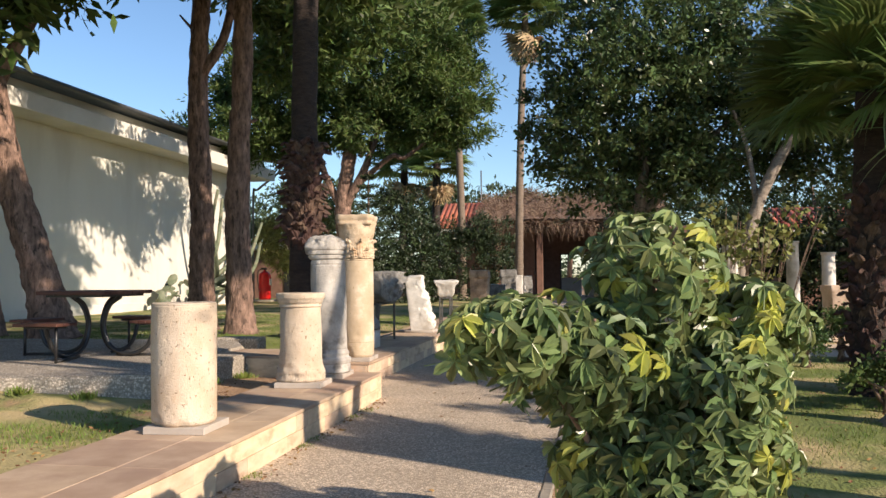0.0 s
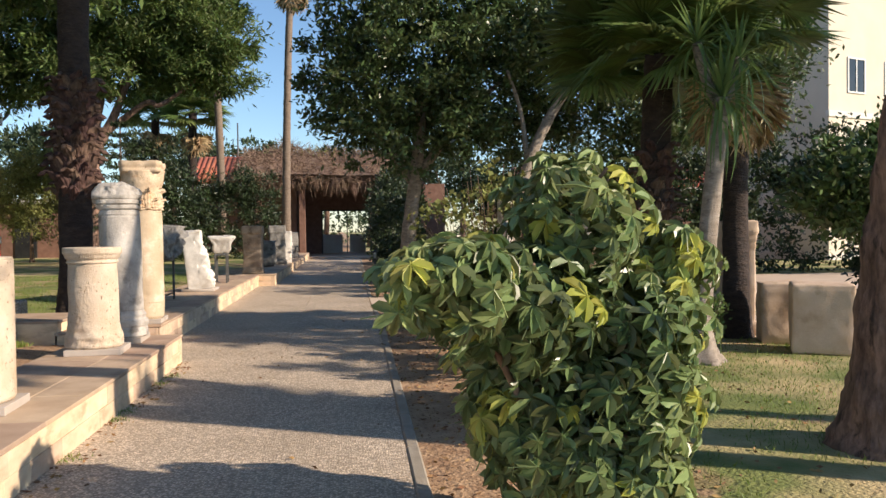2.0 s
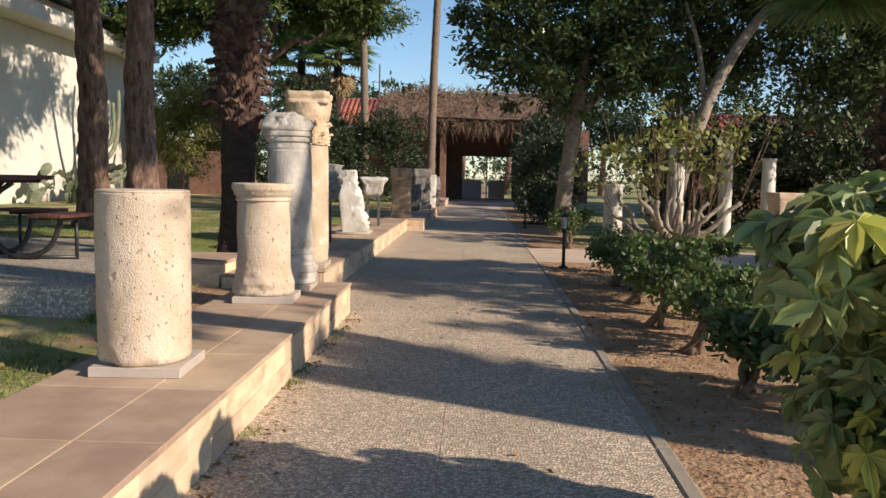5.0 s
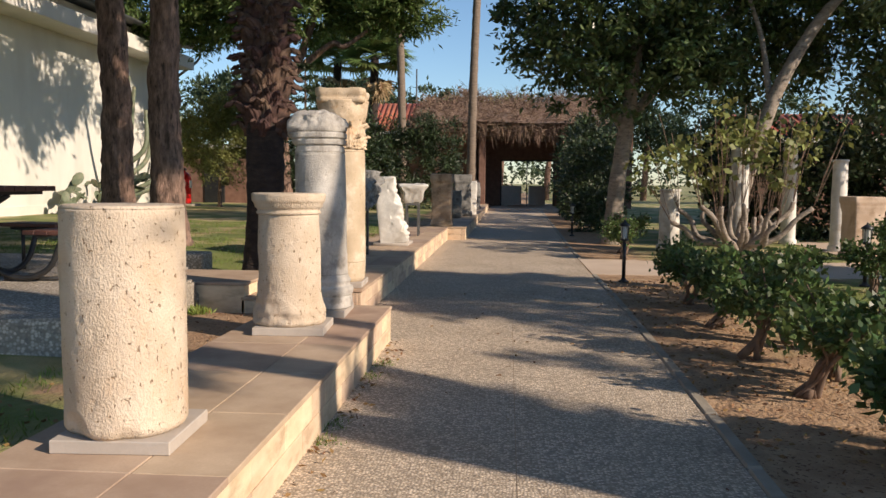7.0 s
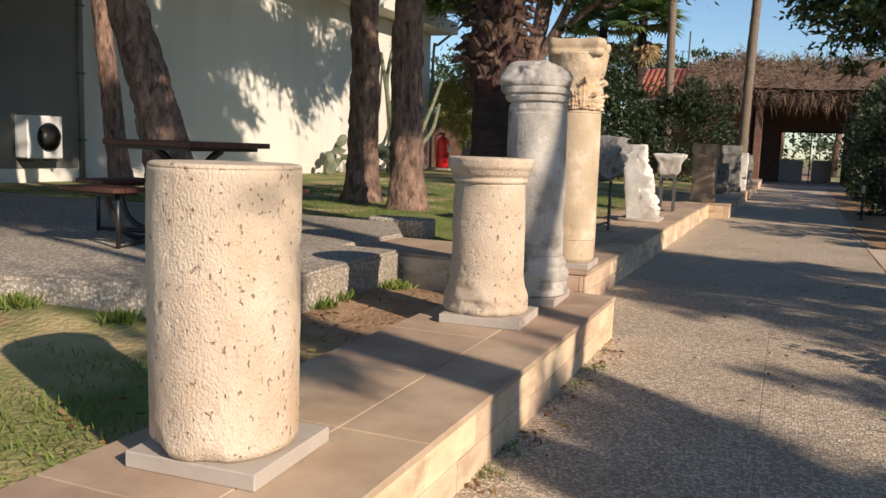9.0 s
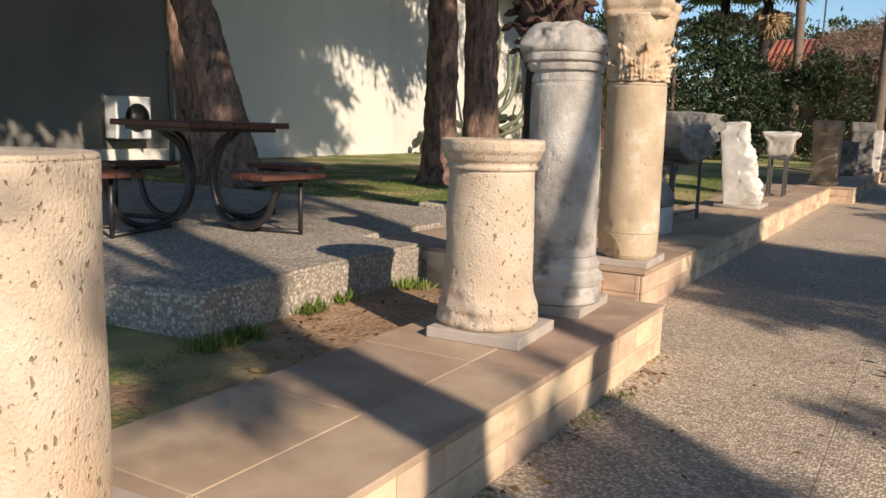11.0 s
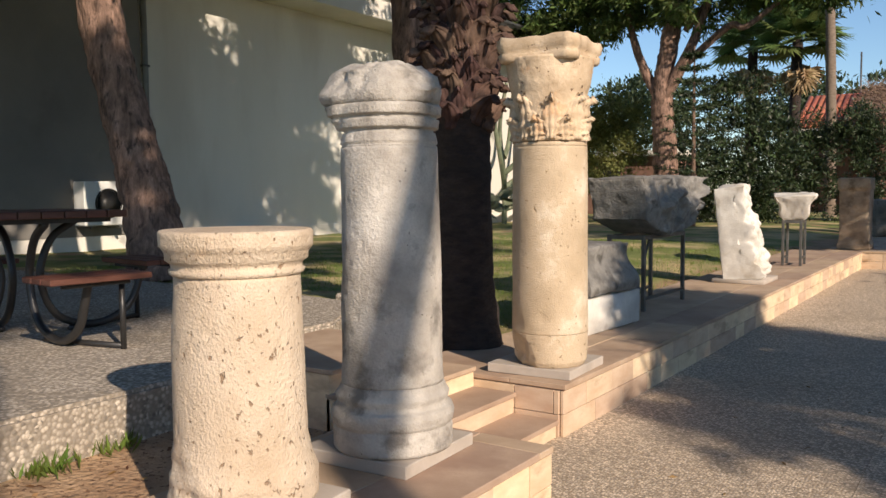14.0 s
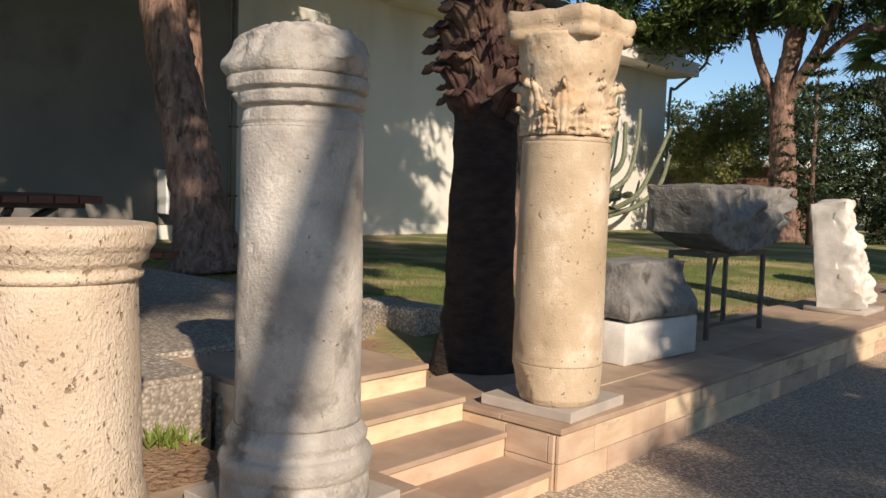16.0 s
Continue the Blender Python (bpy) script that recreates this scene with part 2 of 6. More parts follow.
def ground_material():
    """Lawn with worn, dry and bare patches; bare earth in the bed along the path."""
    m = material("lawn_and_earth", (0.11, 0.15, 0.035), (0.24, 0.26, 0.075), 1.6, 45.0, 0.95, 0.0)
    n, l = m.node_tree.nodes, m.node_tree.links
    b = n["Principled BSDF"]
    g = n.new("ShaderNodeNewGeometry")

    def tex(s, d=5.0):
        t = n.new("ShaderNodeTexNoise")
        t.inputs["Scale"].default_value, t.inputs["Detail"].default_value = s, d
        l.new(g.outputs["Position"], t.inputs["Vector"])
        return t.outputs["Fac"]

    def calc(op, a, c):
        k = n.new("ShaderNodeMath")
        k.operation = op
        for s, v in zip(k.inputs, (a, c)):
            if isinstance(v, (int, float)):
                s.default_value = v
            else:
                l.new(v, s)
        return k.outputs[0]

    def rng(f, a, c):
        r = n.new("ShaderNodeMapRange")
        r.inputs[1].default_value, r.inputs[2].default_value = a, c
        l.new(f, r.inputs[0])
        return r.outputs[0]

    def mix(f, a, c):
        x = n.new("ShaderNodeMix")
        x.data_type = "RGBA"
        l.new(f, x.inputs[0])
        for s, v in ((x.inputs[6], a), (x.inputs[7], c)):
            if isinstance(v, tuple):
                s.default_value = (*v, 1)
            else:
                l.new(v, s)
        return x.outputs[2]

    xyz = n.new("ShaderNodeSeparateXYZ")
    l.new(g.outputs["Position"], xyz.inputs[0])
    grass = b.inputs["Base Color"].links[0].from_socket
    dry = mix(rng(tex(0.7), 0.46, 0.62), grass, (0.50, 0.39, 0.20))
    bare = mix(rng(tex(1.1), 0.60, 0.68), dry, (0.34, 0.22, 0.13))
    earth = mix(rng(tex(5.0), 0.35, 0.65), (0.32, 0.195, 0.11), (0.47, 0.315, 0.19))
    litter = mix(rng(tex(38.0), 0.58, 0.64), earth, (0.16, 0.085, 0.045))
    wob = calc("MULTIPLY", calc("SUBTRACT", tex(1.4), 0.5), 1.6)
    edge = calc("ADD", xyz.outputs["X"], wob)
    bed = calc("MULTIPLY", rng(edge, 1.0, 0.7), rng(xyz.outputs["X"], -2.9, -2.7))
    strip = calc("MULTIPLY", rng(edge, -4.75, -4.35), rng(xyz.outputs["X"], -3.0, -3.2))
    strip = calc("MULTIPLY", strip, rng(xyz.outputs["Y"], 7.7, 8.3))
    mask = calc("MINIMUM", calc("ADD", bed, strip), 1.0)
    col = mix(mask, bare, litter)
    l.new(col, b.inputs["Base Color"])
    bp = n.new("ShaderNodeBump")
    bp.inputs["Strength"].default_value, bp.inputs["Distance"].default_value = 0.9, 0.03
    l.new(tex(30.0), bp.inputs["Height"])
    l.new(bp.outputs[0], b.inputs["Normal"])
    return m


GROUND = ground_material()


# ---- mesh tools ----
def mesh(verts, faces, mat, smooth=True, name="mesh"):
    me = bpy.data.meshes.new(name)
    me.from_pydata([tuple(v) for v in verts], [], faces)
    me.materials.append(mat)
    me.polygons.foreach_set("use_smooth", [smooth] * len(me.polygons))
    me.update()
    return me


def quads(co, mat, smooth=False):
    """A mesh of loose four-cornered leaves from an array (n, 4, 3)."""
    k = len(co)
    me = bpy.data.meshes.new("leaves")
    me.vertices.add(4 * k)
    me.vertices.foreach_set("co", co.astype(np.float32).ravel())
    me.loops.add(4 * k)
    me.loops.foreach_set("vertex_index", np.arange(4 * k, dtype=np.int32))
    me.polygons.add(k)
    me.polygons.foreach_set("loop_start", np.arange(0, 4 * k, 4, dtype=np.int32))
    me.materials.append(mat)
    me.update(calc_edges=True)
    me.validate()
    return me


def thing(name, loc, label, category, group="", rz=0.0, kind=""):
    ob = new(name)
    ob.empty_display_size = 0.2
    ob.matrix_world = pose(*loc, 0, 0, rz)
    return tagged(ob, label, category, group, kind)


def part(name, me, parent, label="", m=None):
    ob = new(name, me)
    ob.parent = parent
    if m is not None:
        ob.matrix_basis = m
    if label:
        ob["label"] = label
    return ob


def join(*pieces):
    verts, faces = [], []
    for v, f in pieces:
        k = len(verts)
        verts += [tuple(p) for p in v]
        faces += [tuple(i + k for i in q) for q in f]
    return verts, faces


def moved(vf, m):
    return [tuple(m @ Vector(p)) for p in vf[0]], vf[1]


def box(x0, y0, z0, x1, y1, z1, bevel=0.0):
    """A box with chamfered edges."""
    bm = bmesh.new()
    bmesh.ops.create_cube(bm, size=1)
    for v in bm.verts:
        v.co = Vector(((x0 + x1) / 2 + v.co.x * (x1 - x0), (y0 + y1) / 2 + v.co.y * (y1 - y0), (z0 + z1) / 2 + v.co.z * (z1 - z0)))
    if bevel:
        bmesh.ops.bevel(bm, geom=bm.edges[:], offset=bevel, segments=1, affect="EDGES")
    bm.verts.index_update()
    out = [tuple(v.co) for v in bm.verts], [tuple(v.index for v in f.verts) for f in bm.faces]
    bm.free()
    return out


def tube(points, radii, segs=10, rough=0.0, closed=True, seed=0.0):
    """A tube along points; rough: how far the skin is uneven, as a share of the radius."""
    pts = [Vector(p) for p in points]
    verts, faces = [], []
    side = None
    for i, p in enumerate(pts):
        d = (pts[min(i + 1, len(pts) - 1)] - pts[max(i - 1, 0)]).normalized()
        if side is None:
            side = d.orthogonal().normalized()
        side = (side - d * side.dot(d)).normalized()
        up = d.cross(side)
        r = radii[i] if isinstance(radii, (list, tuple)) else radii
        for k in range(segs):
            a = 2 * math.pi * k / segs
            w = side * math.cos(a) + up * math.sin(a)
            s = r
            if rough:
                q = (p + w * r)
                s *= 1 + rough * noise.noise((q.x * 9 + seed, q.y * 9, q.z * 3.5)) + rough * 0.7 * noise.noise((q.x * 30, q.y * 30 + seed, q.z * 9))
            verts.append(p + w * s)
    for i in range(len(pts) - 1):
        for k in range(segs):
            a, b = i * segs + k, i * segs + (k + 1) % segs
            faces.append((a, b, b + segs, a + segs))
    if closed:
        faces.append(tuple(range(segs))[::-1])
        faces.append(tuple(range((len(pts) - 1) * segs, len(pts) * segs)))
    return verts, faces


def smooth_line(points, steps):
    """A soft curve through points (Catmull-Rom)."""
    p = [Vector(q) for q in points]
    p = [p[0] * 2 - p[1]] + p + [p[-1] * 2 - p[-2]]
    out = []
    for i in range(1, len(p) - 2):
        for k in range(steps):
            t = k / steps
            out.append(0.5 * ((2 * p[i]) + (p[i + 1] - p[i - 1]) * t + (2 * p[i - 1] - 5 * p[i] + 4 * p[i + 1] - p[i + 2]) * t * t
                              + (3 * p[i] - p[i - 1] - 3 * p[i + 1] + p[i + 2]) * t ** 3))
    out.append(p[-2])
    return out


def lathe(profile, segs, shift=None, step=0.012):
    """A turned body: profile of (radius, height), refined to step; shift(p, outward) moves each point."""
    rows = []
    for (r0, z0), (r1, z1) in zip(profile, profile[1:]):
        k = max(1, int(math.hypot(r1 - r0, z1 - z0) / step))
        rows += [(r0 + (r1 - r0) * i / k, z0 + (z1 - z0) * i / k) for i in range(k)]
    rows.append(profile[-1])
    verts, faces = [], []
    for r, z in rows:
        for k in range(segs):
            a = 2 * math.pi * k / segs
            w = Vector((math.cos(a), math.sin(a), 0))
            p = w * r + Vector((0, 0, z))
            verts.append(shift(p, w) if shift else p)
    for i in range(len(rows) - 1):
        for k in range(segs):
            a, b = i * segs + k, i * segs + (k + 1) % segs
            faces.append((a, b, b + segs, a + segs))
    n = len(verts)
    verts += [Vector((0, 0, rows[0][1])), Vector((0, 0, rows[-1][1]))]
    last = (len(rows) - 1) * segs
    for k in range(segs):
        faces.append((n, (k + 1) % segs, k))
        faces.append((n + 1, last + k, last + (k + 1) % segs))
    return verts, faces


def rock(size, div, amp, seed, shape=None, freq=3.0, keep=0.0):
    """A hewn, broken block: a fine box with worn edges, uneven faces and chips; shape(p) bends the plan first."""
    sx, sy, sz = size
    n = [max(2, int(s / div)) for s in size]
    bm = bmesh.new()
    index = {}

    def vert(i, j, k):
        if (i, j, k) not in index:
            index[i, j, k] = bm.verts.new(((i / n[0] - 0.5) * sx, (j / n[1] - 0.5) * sy, k / n[2] * sz))
        return index[i, j, k]

    for i in range(n[0]):
        for j in range(n[1]):
            bm.faces.new([vert(*q) for q in ((i, j, 0), (i, j + 1, 0), (i + 1, j + 1, 0), (i + 1, j, 0))])
            bm.faces.new([vert(*q) for q in ((i, j, n[2]), (i + 1, j, n[2]), (i + 1, j + 1, n[2]), (i, j + 1, n[2]))])
    for i in range(n[0]):
        for k in range(n[2]):
            bm.faces.new([vert(*q) for q in ((i, 0, k), (i + 1, 0, k), (i + 1, 0, k + 1), (i, 0, k + 1))])
            bm.faces.new([vert(*q) for q in ((i, n[1], k), (i, n[1], k + 1), (i + 1, n[1], k + 1), (i + 1, n[1], k))])
    for j in range(n[1]):
        for k in range(n[2]):
            bm.faces.new([vert(*q) for q in ((0, j, k), (0, j, k + 1), (0, j + 1, k + 1), (0, j + 1, k))])
            bm.faces.new([vert(*q) for q in ((n[0], j, k), (n[0], j + 1, k), (n[0], j + 1, k + 1), (n[0], j, k + 1))])
    bm.normal_update()
    verts = []
    for v in bm.verts:
        p, w = v.co.copy(), v.normal.copy()
        edge = sorted(1 - abs(c) for c in (2 * p.x / sx, 2 * p.y / sy, 2 * p.z / sz - 1))
        worn = max(0.0, 1 - edge[1] * min(size) / 2 / 0.05)
        d = noise.fractal(Vector((p.x * freq + seed, p.y * freq, p.z * freq)), 1.0, 2.0, 4)
        chip = max(0.0, noise.noise(Vector((p.x * 5 - seed, p.y * 5, p.z * 5 + seed))) - 0.05)
        q = p + w * (amp * d - worn * (0.012 + amp * 1.6 * chip))
        if keep and p.z < keep:
            q = p + (q - p) * (p.z / keep)
        verts.append(shape(q) if shape else q)
    bm.verts.index_update()
    faces = [tuple(v.index for v in f.verts) for f in bm.faces]
    bm.free()
    return verts, faces


rng = np.random.default_rng(7)


def unit(k):
    v = rng.normal(size=(k, 3))
    return v / np.linalg.norm(v, axis=1, keepdims=True)


def leaf_quads(pos, axis, length, width, fold=0.15):
    """Leaf blades at pos, pointing along axis."""
    k = len(pos)
    side = np.cross(axis, unit(k))
    side /= np.linalg.norm(side, axis=1, keepdims=True) + 1e-6
    up = np.cross(axis, side)
    L, W = (np.broadcast_to(np.asarray(a, float).reshape(-1, 1), (k, 1)) for a in (length, width))
    mid = pos + axis * L * 0.45
    return np.stack([pos, mid + side * W + up * W * fold, pos + axis * L, mid - side * W + up * W * fold], axis=1)


def crown(blobs, count, length, width, clumps=60, spread=0.35, inner=0.55, droop=0.0, mat=None):
    """Leaves in many small clumps spread through the shells of uneven blobs (centre, radii)."""
    blobs = [(np.array(c, float), np.array(r, float)) for c, r in blobs]
    weight = np.array([np.prod(r) ** (2 / 3) for _, r in blobs])
    weight /= weight.sum()
    out = []
    for (c, r), w in zip(blobs, weight):
        m = max(6, int(clumps * w))
        k = int(count * w / m) + 1
        d = unit(m)
        centre = c + d * r * (inner + (1.06 - inner) * rng.random((m, 1)) ** 0.6)
        size = spread * (0.5 + rng.random((m, 1)))
        pos = np.repeat(centre, k, 0) + rng.normal(size=(m * k, 3)) * np.repeat(size, k, 0) * (0.55, 0.55, 0.42)
        axis = unit(m * k) * 0.8 + np.repeat(d, k, 0) * 0.6 + np.array((0, 0, 0.15 - droop))
        axis /= np.linalg.norm(axis, axis=1, keepdims=True)
        s = 0.6 + 0.8 * rng.random(m * k)
        out.append(leaf_quads(pos, axis, length * s, width * s))
    return quads(np.concatenate(out), mat)


# ---- ground and built structure ----
def rise(x, y):
    """Height of the ground: the path's side lies at nil, the terrace garden behind the ledge higher."""
    if x > -3.3 or (x > -4.97 and 10.0 < y < 11.42):
        z = 0.0
    else:
        back = min(1.0, max(0.0, (-4.3 - x) / 2.0))
        z = 0.26 + back * (0.18 if y < 13 else max(0.09, 0.18 - (y - 13) * 0.03))
        if y < 7.6 and x > -9:
            z = 0.26 + 0.04 * back
    near = abs(x) < 18 and -10 < y < 60
    if near and not -3.6 < x < -0.4:
        z += 0.018 * noise.noise((x * 1.7, y * 1.7, 0))
    return z


def build_ground():
    xs = [-2500, -600, -150, -60, -35, -25] + [-18 + 0.28 * i for i in range(129)] + [25, 35, 60, 150, 600, 2500]
    xs = sorted(set(round(x, 3) for x in xs) | {-3.301, -3.299, -4.971, -4.969})
    ys = [-2500, -500, -120, -40, -20, -13] + [-8 + 0.3 * i for i in range(187)] + [52, 58, 70, 100, 200, 600, 2500]
    ys = sorted(set(ys) | {9.999, 10.2, 11.28, 11.421})
    verts = [(x, y, rise(x, y)) for y in ys for x in xs]
    n = len(xs)
    faces = [(j * n + i, j * n + i + 1, (j + 1) * n + i + 1, (j + 1) * n + i) for j in range(len(ys) - 1) for i in range(n - 1)]
    tagged(new("ground", mesh(verts, faces, GROUND)), "lawn with dry patches and bare brown earth beds", "ground", kind="structure")


build_ground()

EDGE = [(-9, -0.60), (5, -0.45), (12.5, -0.31), (20, -0.28), (50, 0.15)]


def path_edge(y):
    for (y0, x0), (y1, x1) in zip(EDGE, EDGE[1:]):
        if y <= y1:
            return x0 + (x1 - x0) * (y - y0) / (y1 - y0)
    return EDGE[-1][1]


path = thing("path", (0, 0, 0), "exposed-aggregate concrete garden path with dark pebbles", "path", kind="structure")
stops = [-8.0, -4.6, -1.2, 2.2, 5.6, 9.0, 12.4, 15.9, 18.5, 21, 25, 30, 36, 43, 50]
for y0, y1 in zip(stops, stops[1:]):
    for side in (0, 1):
        e0, e1 = path_edge(y0) - 0.09, path_edge(y1) - 0.09
        a0, a1, b0, b1 = (-3.6, -3.6, -1.62, -1.62) if side == 0 else (-1.617, -1.617, e0, e1)
        v = [(a0, y0, -0.1), (b0, y0, -0.1), (b1, y1 - 0.004, -0.1), (a1, y1 - 0.004, -0.1)]
        v += [(x, y, 0.006) for x, y, _ in v]
        part("slab", mesh(v, [(3, 2, 1, 0), (4, 5, 6, 7), (0, 1, 5, 4), (1, 2, 6, 5), (2, 3, 7, 6), (3, 0, 4, 7)], PEBBLE, False), path)
y = -8.0
while y < 49.5:
    if not 15.8 < y < 18.4:
        y1 = min(y + 0.94, 50) if not 15.8 < y + 1.0 < 17.6 else 15.9
        e0, e1 = path_edge(y), path_edge(y1)
        vf = box(-0.086, y, -0.12, 0, y1, 0.012 + 0.006 * random.random(), 0.012)
        vf = [(p[0] + e0 + (e1 - e0) * (p[1] - y) / (y1 - y), p[1], p[2]) for p in vf[0]], vf[1]
        part("kerb_stone", mesh(*vf, KERB, False), path, "worn concrete kerb stone")
    y += 0.95
crossing = mesh(*box(-0.36, 15.9, -0.1, 11.0, 18.5, 0.008), PLAZA, False)
tagged(new("pavement_crossing", crossing), "pale sandy side path joining the garden path", "pavement", kind="structure")
plaza = mesh([(4.3, 10.6, -0.1), (14, 8, -0.1), (15, 24, -0.1), (5.2, 24, -0.1), (4.3, 10.6, 0.012), (14, 8, 0.012), (15, 24, 0.012), (5.2, 24, 0.012)],
             [(3, 2, 1, 0), (4, 5, 6, 7), (0, 1, 5, 4), (1, 2, 6, 5), (2, 3, 7, 6), (3, 0, 4, 7)], PLAZA, False)
tagged(new("pavement_plaza", plaza), "pale sandy paved court beyond the lawn", "pavement", kind="structure")


def ledge(number, x_back, x_front, y0, y1, top, ends):
    """A low display ledge: a core, pavers on top, thin tiles on the faces."""
    th = thing(f"ledge_{number}", (0, 0, 0), "low display ledge clad in honed cream travertine", "ledge", kind="structure")
    part("core", mesh(*box(x_back + 0.01, y0 + 0.012, -0.2, x_front - 0.022, y1 - 0.012, top - 0.032), MORTAR, False), th)
    y = y0
    while y < y1 - 0.05:
        ye = min(y + 0.82, y1)
        split = x_front - 0.36
        for a, b in ((x_back, split - 0.004), (split, x_front + 0.012)):
            j = random.uniform(-0.0015, 0.0015)
            part("paver", mesh(*box(a, y, top - 0.03, b, ye - 0.005, top + j, 0.004), TOPSTONE, False), th)
        y = ye
    h = (top - 0.034) / 2
    for c in range(2):
        y = y0 - (0.2 if c else 0.0)
        while y < y1 - 0.02:
            w = random.choice((0.3, 0.38, 0.45, 0.52))
            a, b = max(y, y0), min(y + w, y1)
            if b - a > 0.03:
                j = random.uniform(-0.002, 0.002)
                part("tile", mesh(*box(x_front - 0.02, a, c * h, x_front + j, b - 0.004, (c + 1) * h - 0.004, 0.002), CLADDING, False), th)
            y += w
        for e, s in ends:
            x = x_back
            while x < x_front - 0.03:
                b = min(x + random.choice((0.26, 0.34, 0.42)), x_front - 0.022)
                j = random.uniform(-0.002, 0.002)
                part("tile", mesh(*box(x, e - 0.012 + j, c * h, b - 0.004, e + 0.012 + j, (c + 1) * h - 0.004, 0.002), CLADDING, False), th)
                x = b + 0.001 if b < x_front - 0.03 else x_front
    return th


ledge(1, -3.66, -2.69, -3.0, 10.25, 0.312, [(10.25, 1)])
ledge(2, -4.30, -3.14, 11.29, 23.2, 0.312, [(11.29, -1)])
ledge(3, -3.75, -2.71, 23.2, 47.0, 0.312, [(23.2, -1)])

stair = thing("stair", (0, 0, 0), "low stair of cream travertine between the ledges", "stair", kind="structure")
for i, (x, z) in enumerate(((-3.16, 0.11), (-3.44, 0.235), (-3.72, 0.36), (-3.99, 0.49))):
    a = x - 0.29 if i < 3 else -4.9
    part("riser", mesh(*box(a - 0.02, 10.265, -0.2, x - 0.02, 11.272, z - 0.03), CLADDING, False), stair)
    part("tread", mesh(*box(a - 0.03, 10.264, z - 0.028, x, 11.274, z, 0.004), TOPSTONE, False), stair)


def prism(outline, z0, z1, bevel=0.02):
    bm = bmesh.new()
    f = bm.faces.new([bm.verts.new((x, y, z1)) for x, y in outline])
    if f.normal.z < 0 or sum(a[0] * b[1] - a[1] * b[0] for a, b in zip(outline, outline[1:] + outline[:1])) < 0:
        bmesh.ops.reverse_faces(bm, faces=[f])
    r = bmesh.ops.extrude_face_region(bm, geom=[f])
    bm.normal_update()
    low = [g for g in r["geom"] if isinstance(g, bmesh.types.BMVert)]
    for v in low:
        v.co.z = z0
    bmesh.ops.recalc_face_normals(bm, faces=bm.faces[:])
    if bevel:
        bmesh.ops.bevel(bm, geom=[e for e in bm.edges if all(v.co.z > z1 - 1e-4 for v in e.verts)], offset=bevel, segments=2, affect="EDGES")
    bm.verts.index_update()
    out = [tuple(v.co) for v in bm.verts], [tuple(v.index for v in q.verts) for q in bm.faces]
    bm.free()
    return out


terrace = prism([(-4.36, 8.10), (-4.40, 9.25), (-4.42, 10.2), (-4.95, 10.22), (-4.95, 11.35), (-5.45, 12.25), (-6.3, 12.4), (-12.6, 12.4), (-12.6, 7.0), (-5.75, 7.64)], -0.1, 0.52)
tagged(new("pavement_terrace", mesh(*terrace, SLABSTONE, False)), "raised seating terrace of coarse aggregate concrete", "terrace", kind="structure")
for x0, y0, x1, y1, z in ((-4.90, 10.24, -4.42, 10.75, 0.40), (-5.9, 12.42, -5.2, 12.75, 0.55)):
    tagged(new("step_block", mesh(*box(x0, y0, 0.0, x1, y1, z, 0.02), SLABSTONE, False)), "low aggregate concrete step beside the terrace", "step", kind="structure")

# ---- the long pale building ----
HX, HY = -15.6, 36.0
hall = thing("museum_hall", (HX, HY, 0), "long cream-painted hall with a white eave band", "building")


def local(vf):
    return [(p[0] - HX, p[1] - HY, p[2]) for p in vf[0]], vf[1]


part("wall", mesh(*local(box(-27, 2.0, -0.2, -15.6, 36.0, 5.9)), WALLPAINT, False), hall)
# short of the downpipe the wall is a darker taupe
part("painted_bay", mesh(*local(box(-15.8, 2.05, 0.63, -15.57, 17.52, 5.89, 0.004)), DARKTAUPE, False), hall, "darker taupe bay of the wall")
part("baseboard", mesh(*local(box(-16.0, 1.99, -0.1, -15.575, 36.02, 0.62, 0.006)), TRIMPAINT, False), hall, "grey-white plinth band")
part("eave_band", mesh(*local(box(-27.3, 1.2, 5.904, -14.6, 36.5, 6.4, 0.02)), TRIMPAINT, False), hall, "white concrete eave band")
part("upper_band", mesh(*local(box(-27.2, 1.5, 6.404, -15.0, 36.2, 6.75, 0.02)), WALLPAINT, False), hall)
part("roof", mesh(*local(([(-28, 0.8, 8.6), (-14.45, 0.8, 6.754), (-14.45, 36.9, 6.754), (-28, 36.9, 8.6), (-28, 0.8, 8.72), (-14.45, 0.8, 6.87), (-14.45, 36.9, 6.87), (-28, 36.9, 8.72)],
      [(0, 3, 2, 1), (4, 5, 6, 7), (0, 1, 5, 4), (1, 2, 6, 5), (2, 3, 7, 6), (3, 0, 4, 7)])), GUTTER, False), hall, "dark sheet-metal roof edge")
part("gutter", mesh(*local(tube([(-14.4, 0.9, 6.79), (-14.4, 36.9, 6.79)], 0.08, 8)), GUTTER), hall, "dark metal gutter")
part("downpipe", mesh(*local(tube([(-15.54, 17.6, 0.3), (-15.54, 17.6, 5.85)], 0.06, 10)), PIPE), hall, "grey downpipe")
part("downpipe", mesh(*local(tube(smooth_line([(-14.4, 36.7, 6.75), (-14.5, 36.6, 6.3), (-15.3, 36.15, 5.5), (-15.5, 36.1, 5.1), (-15.5, 36.1, 0.4)], 5), 0.055, 8)), PIPE), hall, "grey downpipe")
for z in (1.2, 2.6, 4.0):
    part("pipe_clip", mesh(*local(box(-15.61, 17.52, z, -15.48, 17.68, z + 0.04, 0.004)), STEEL, False), hall)
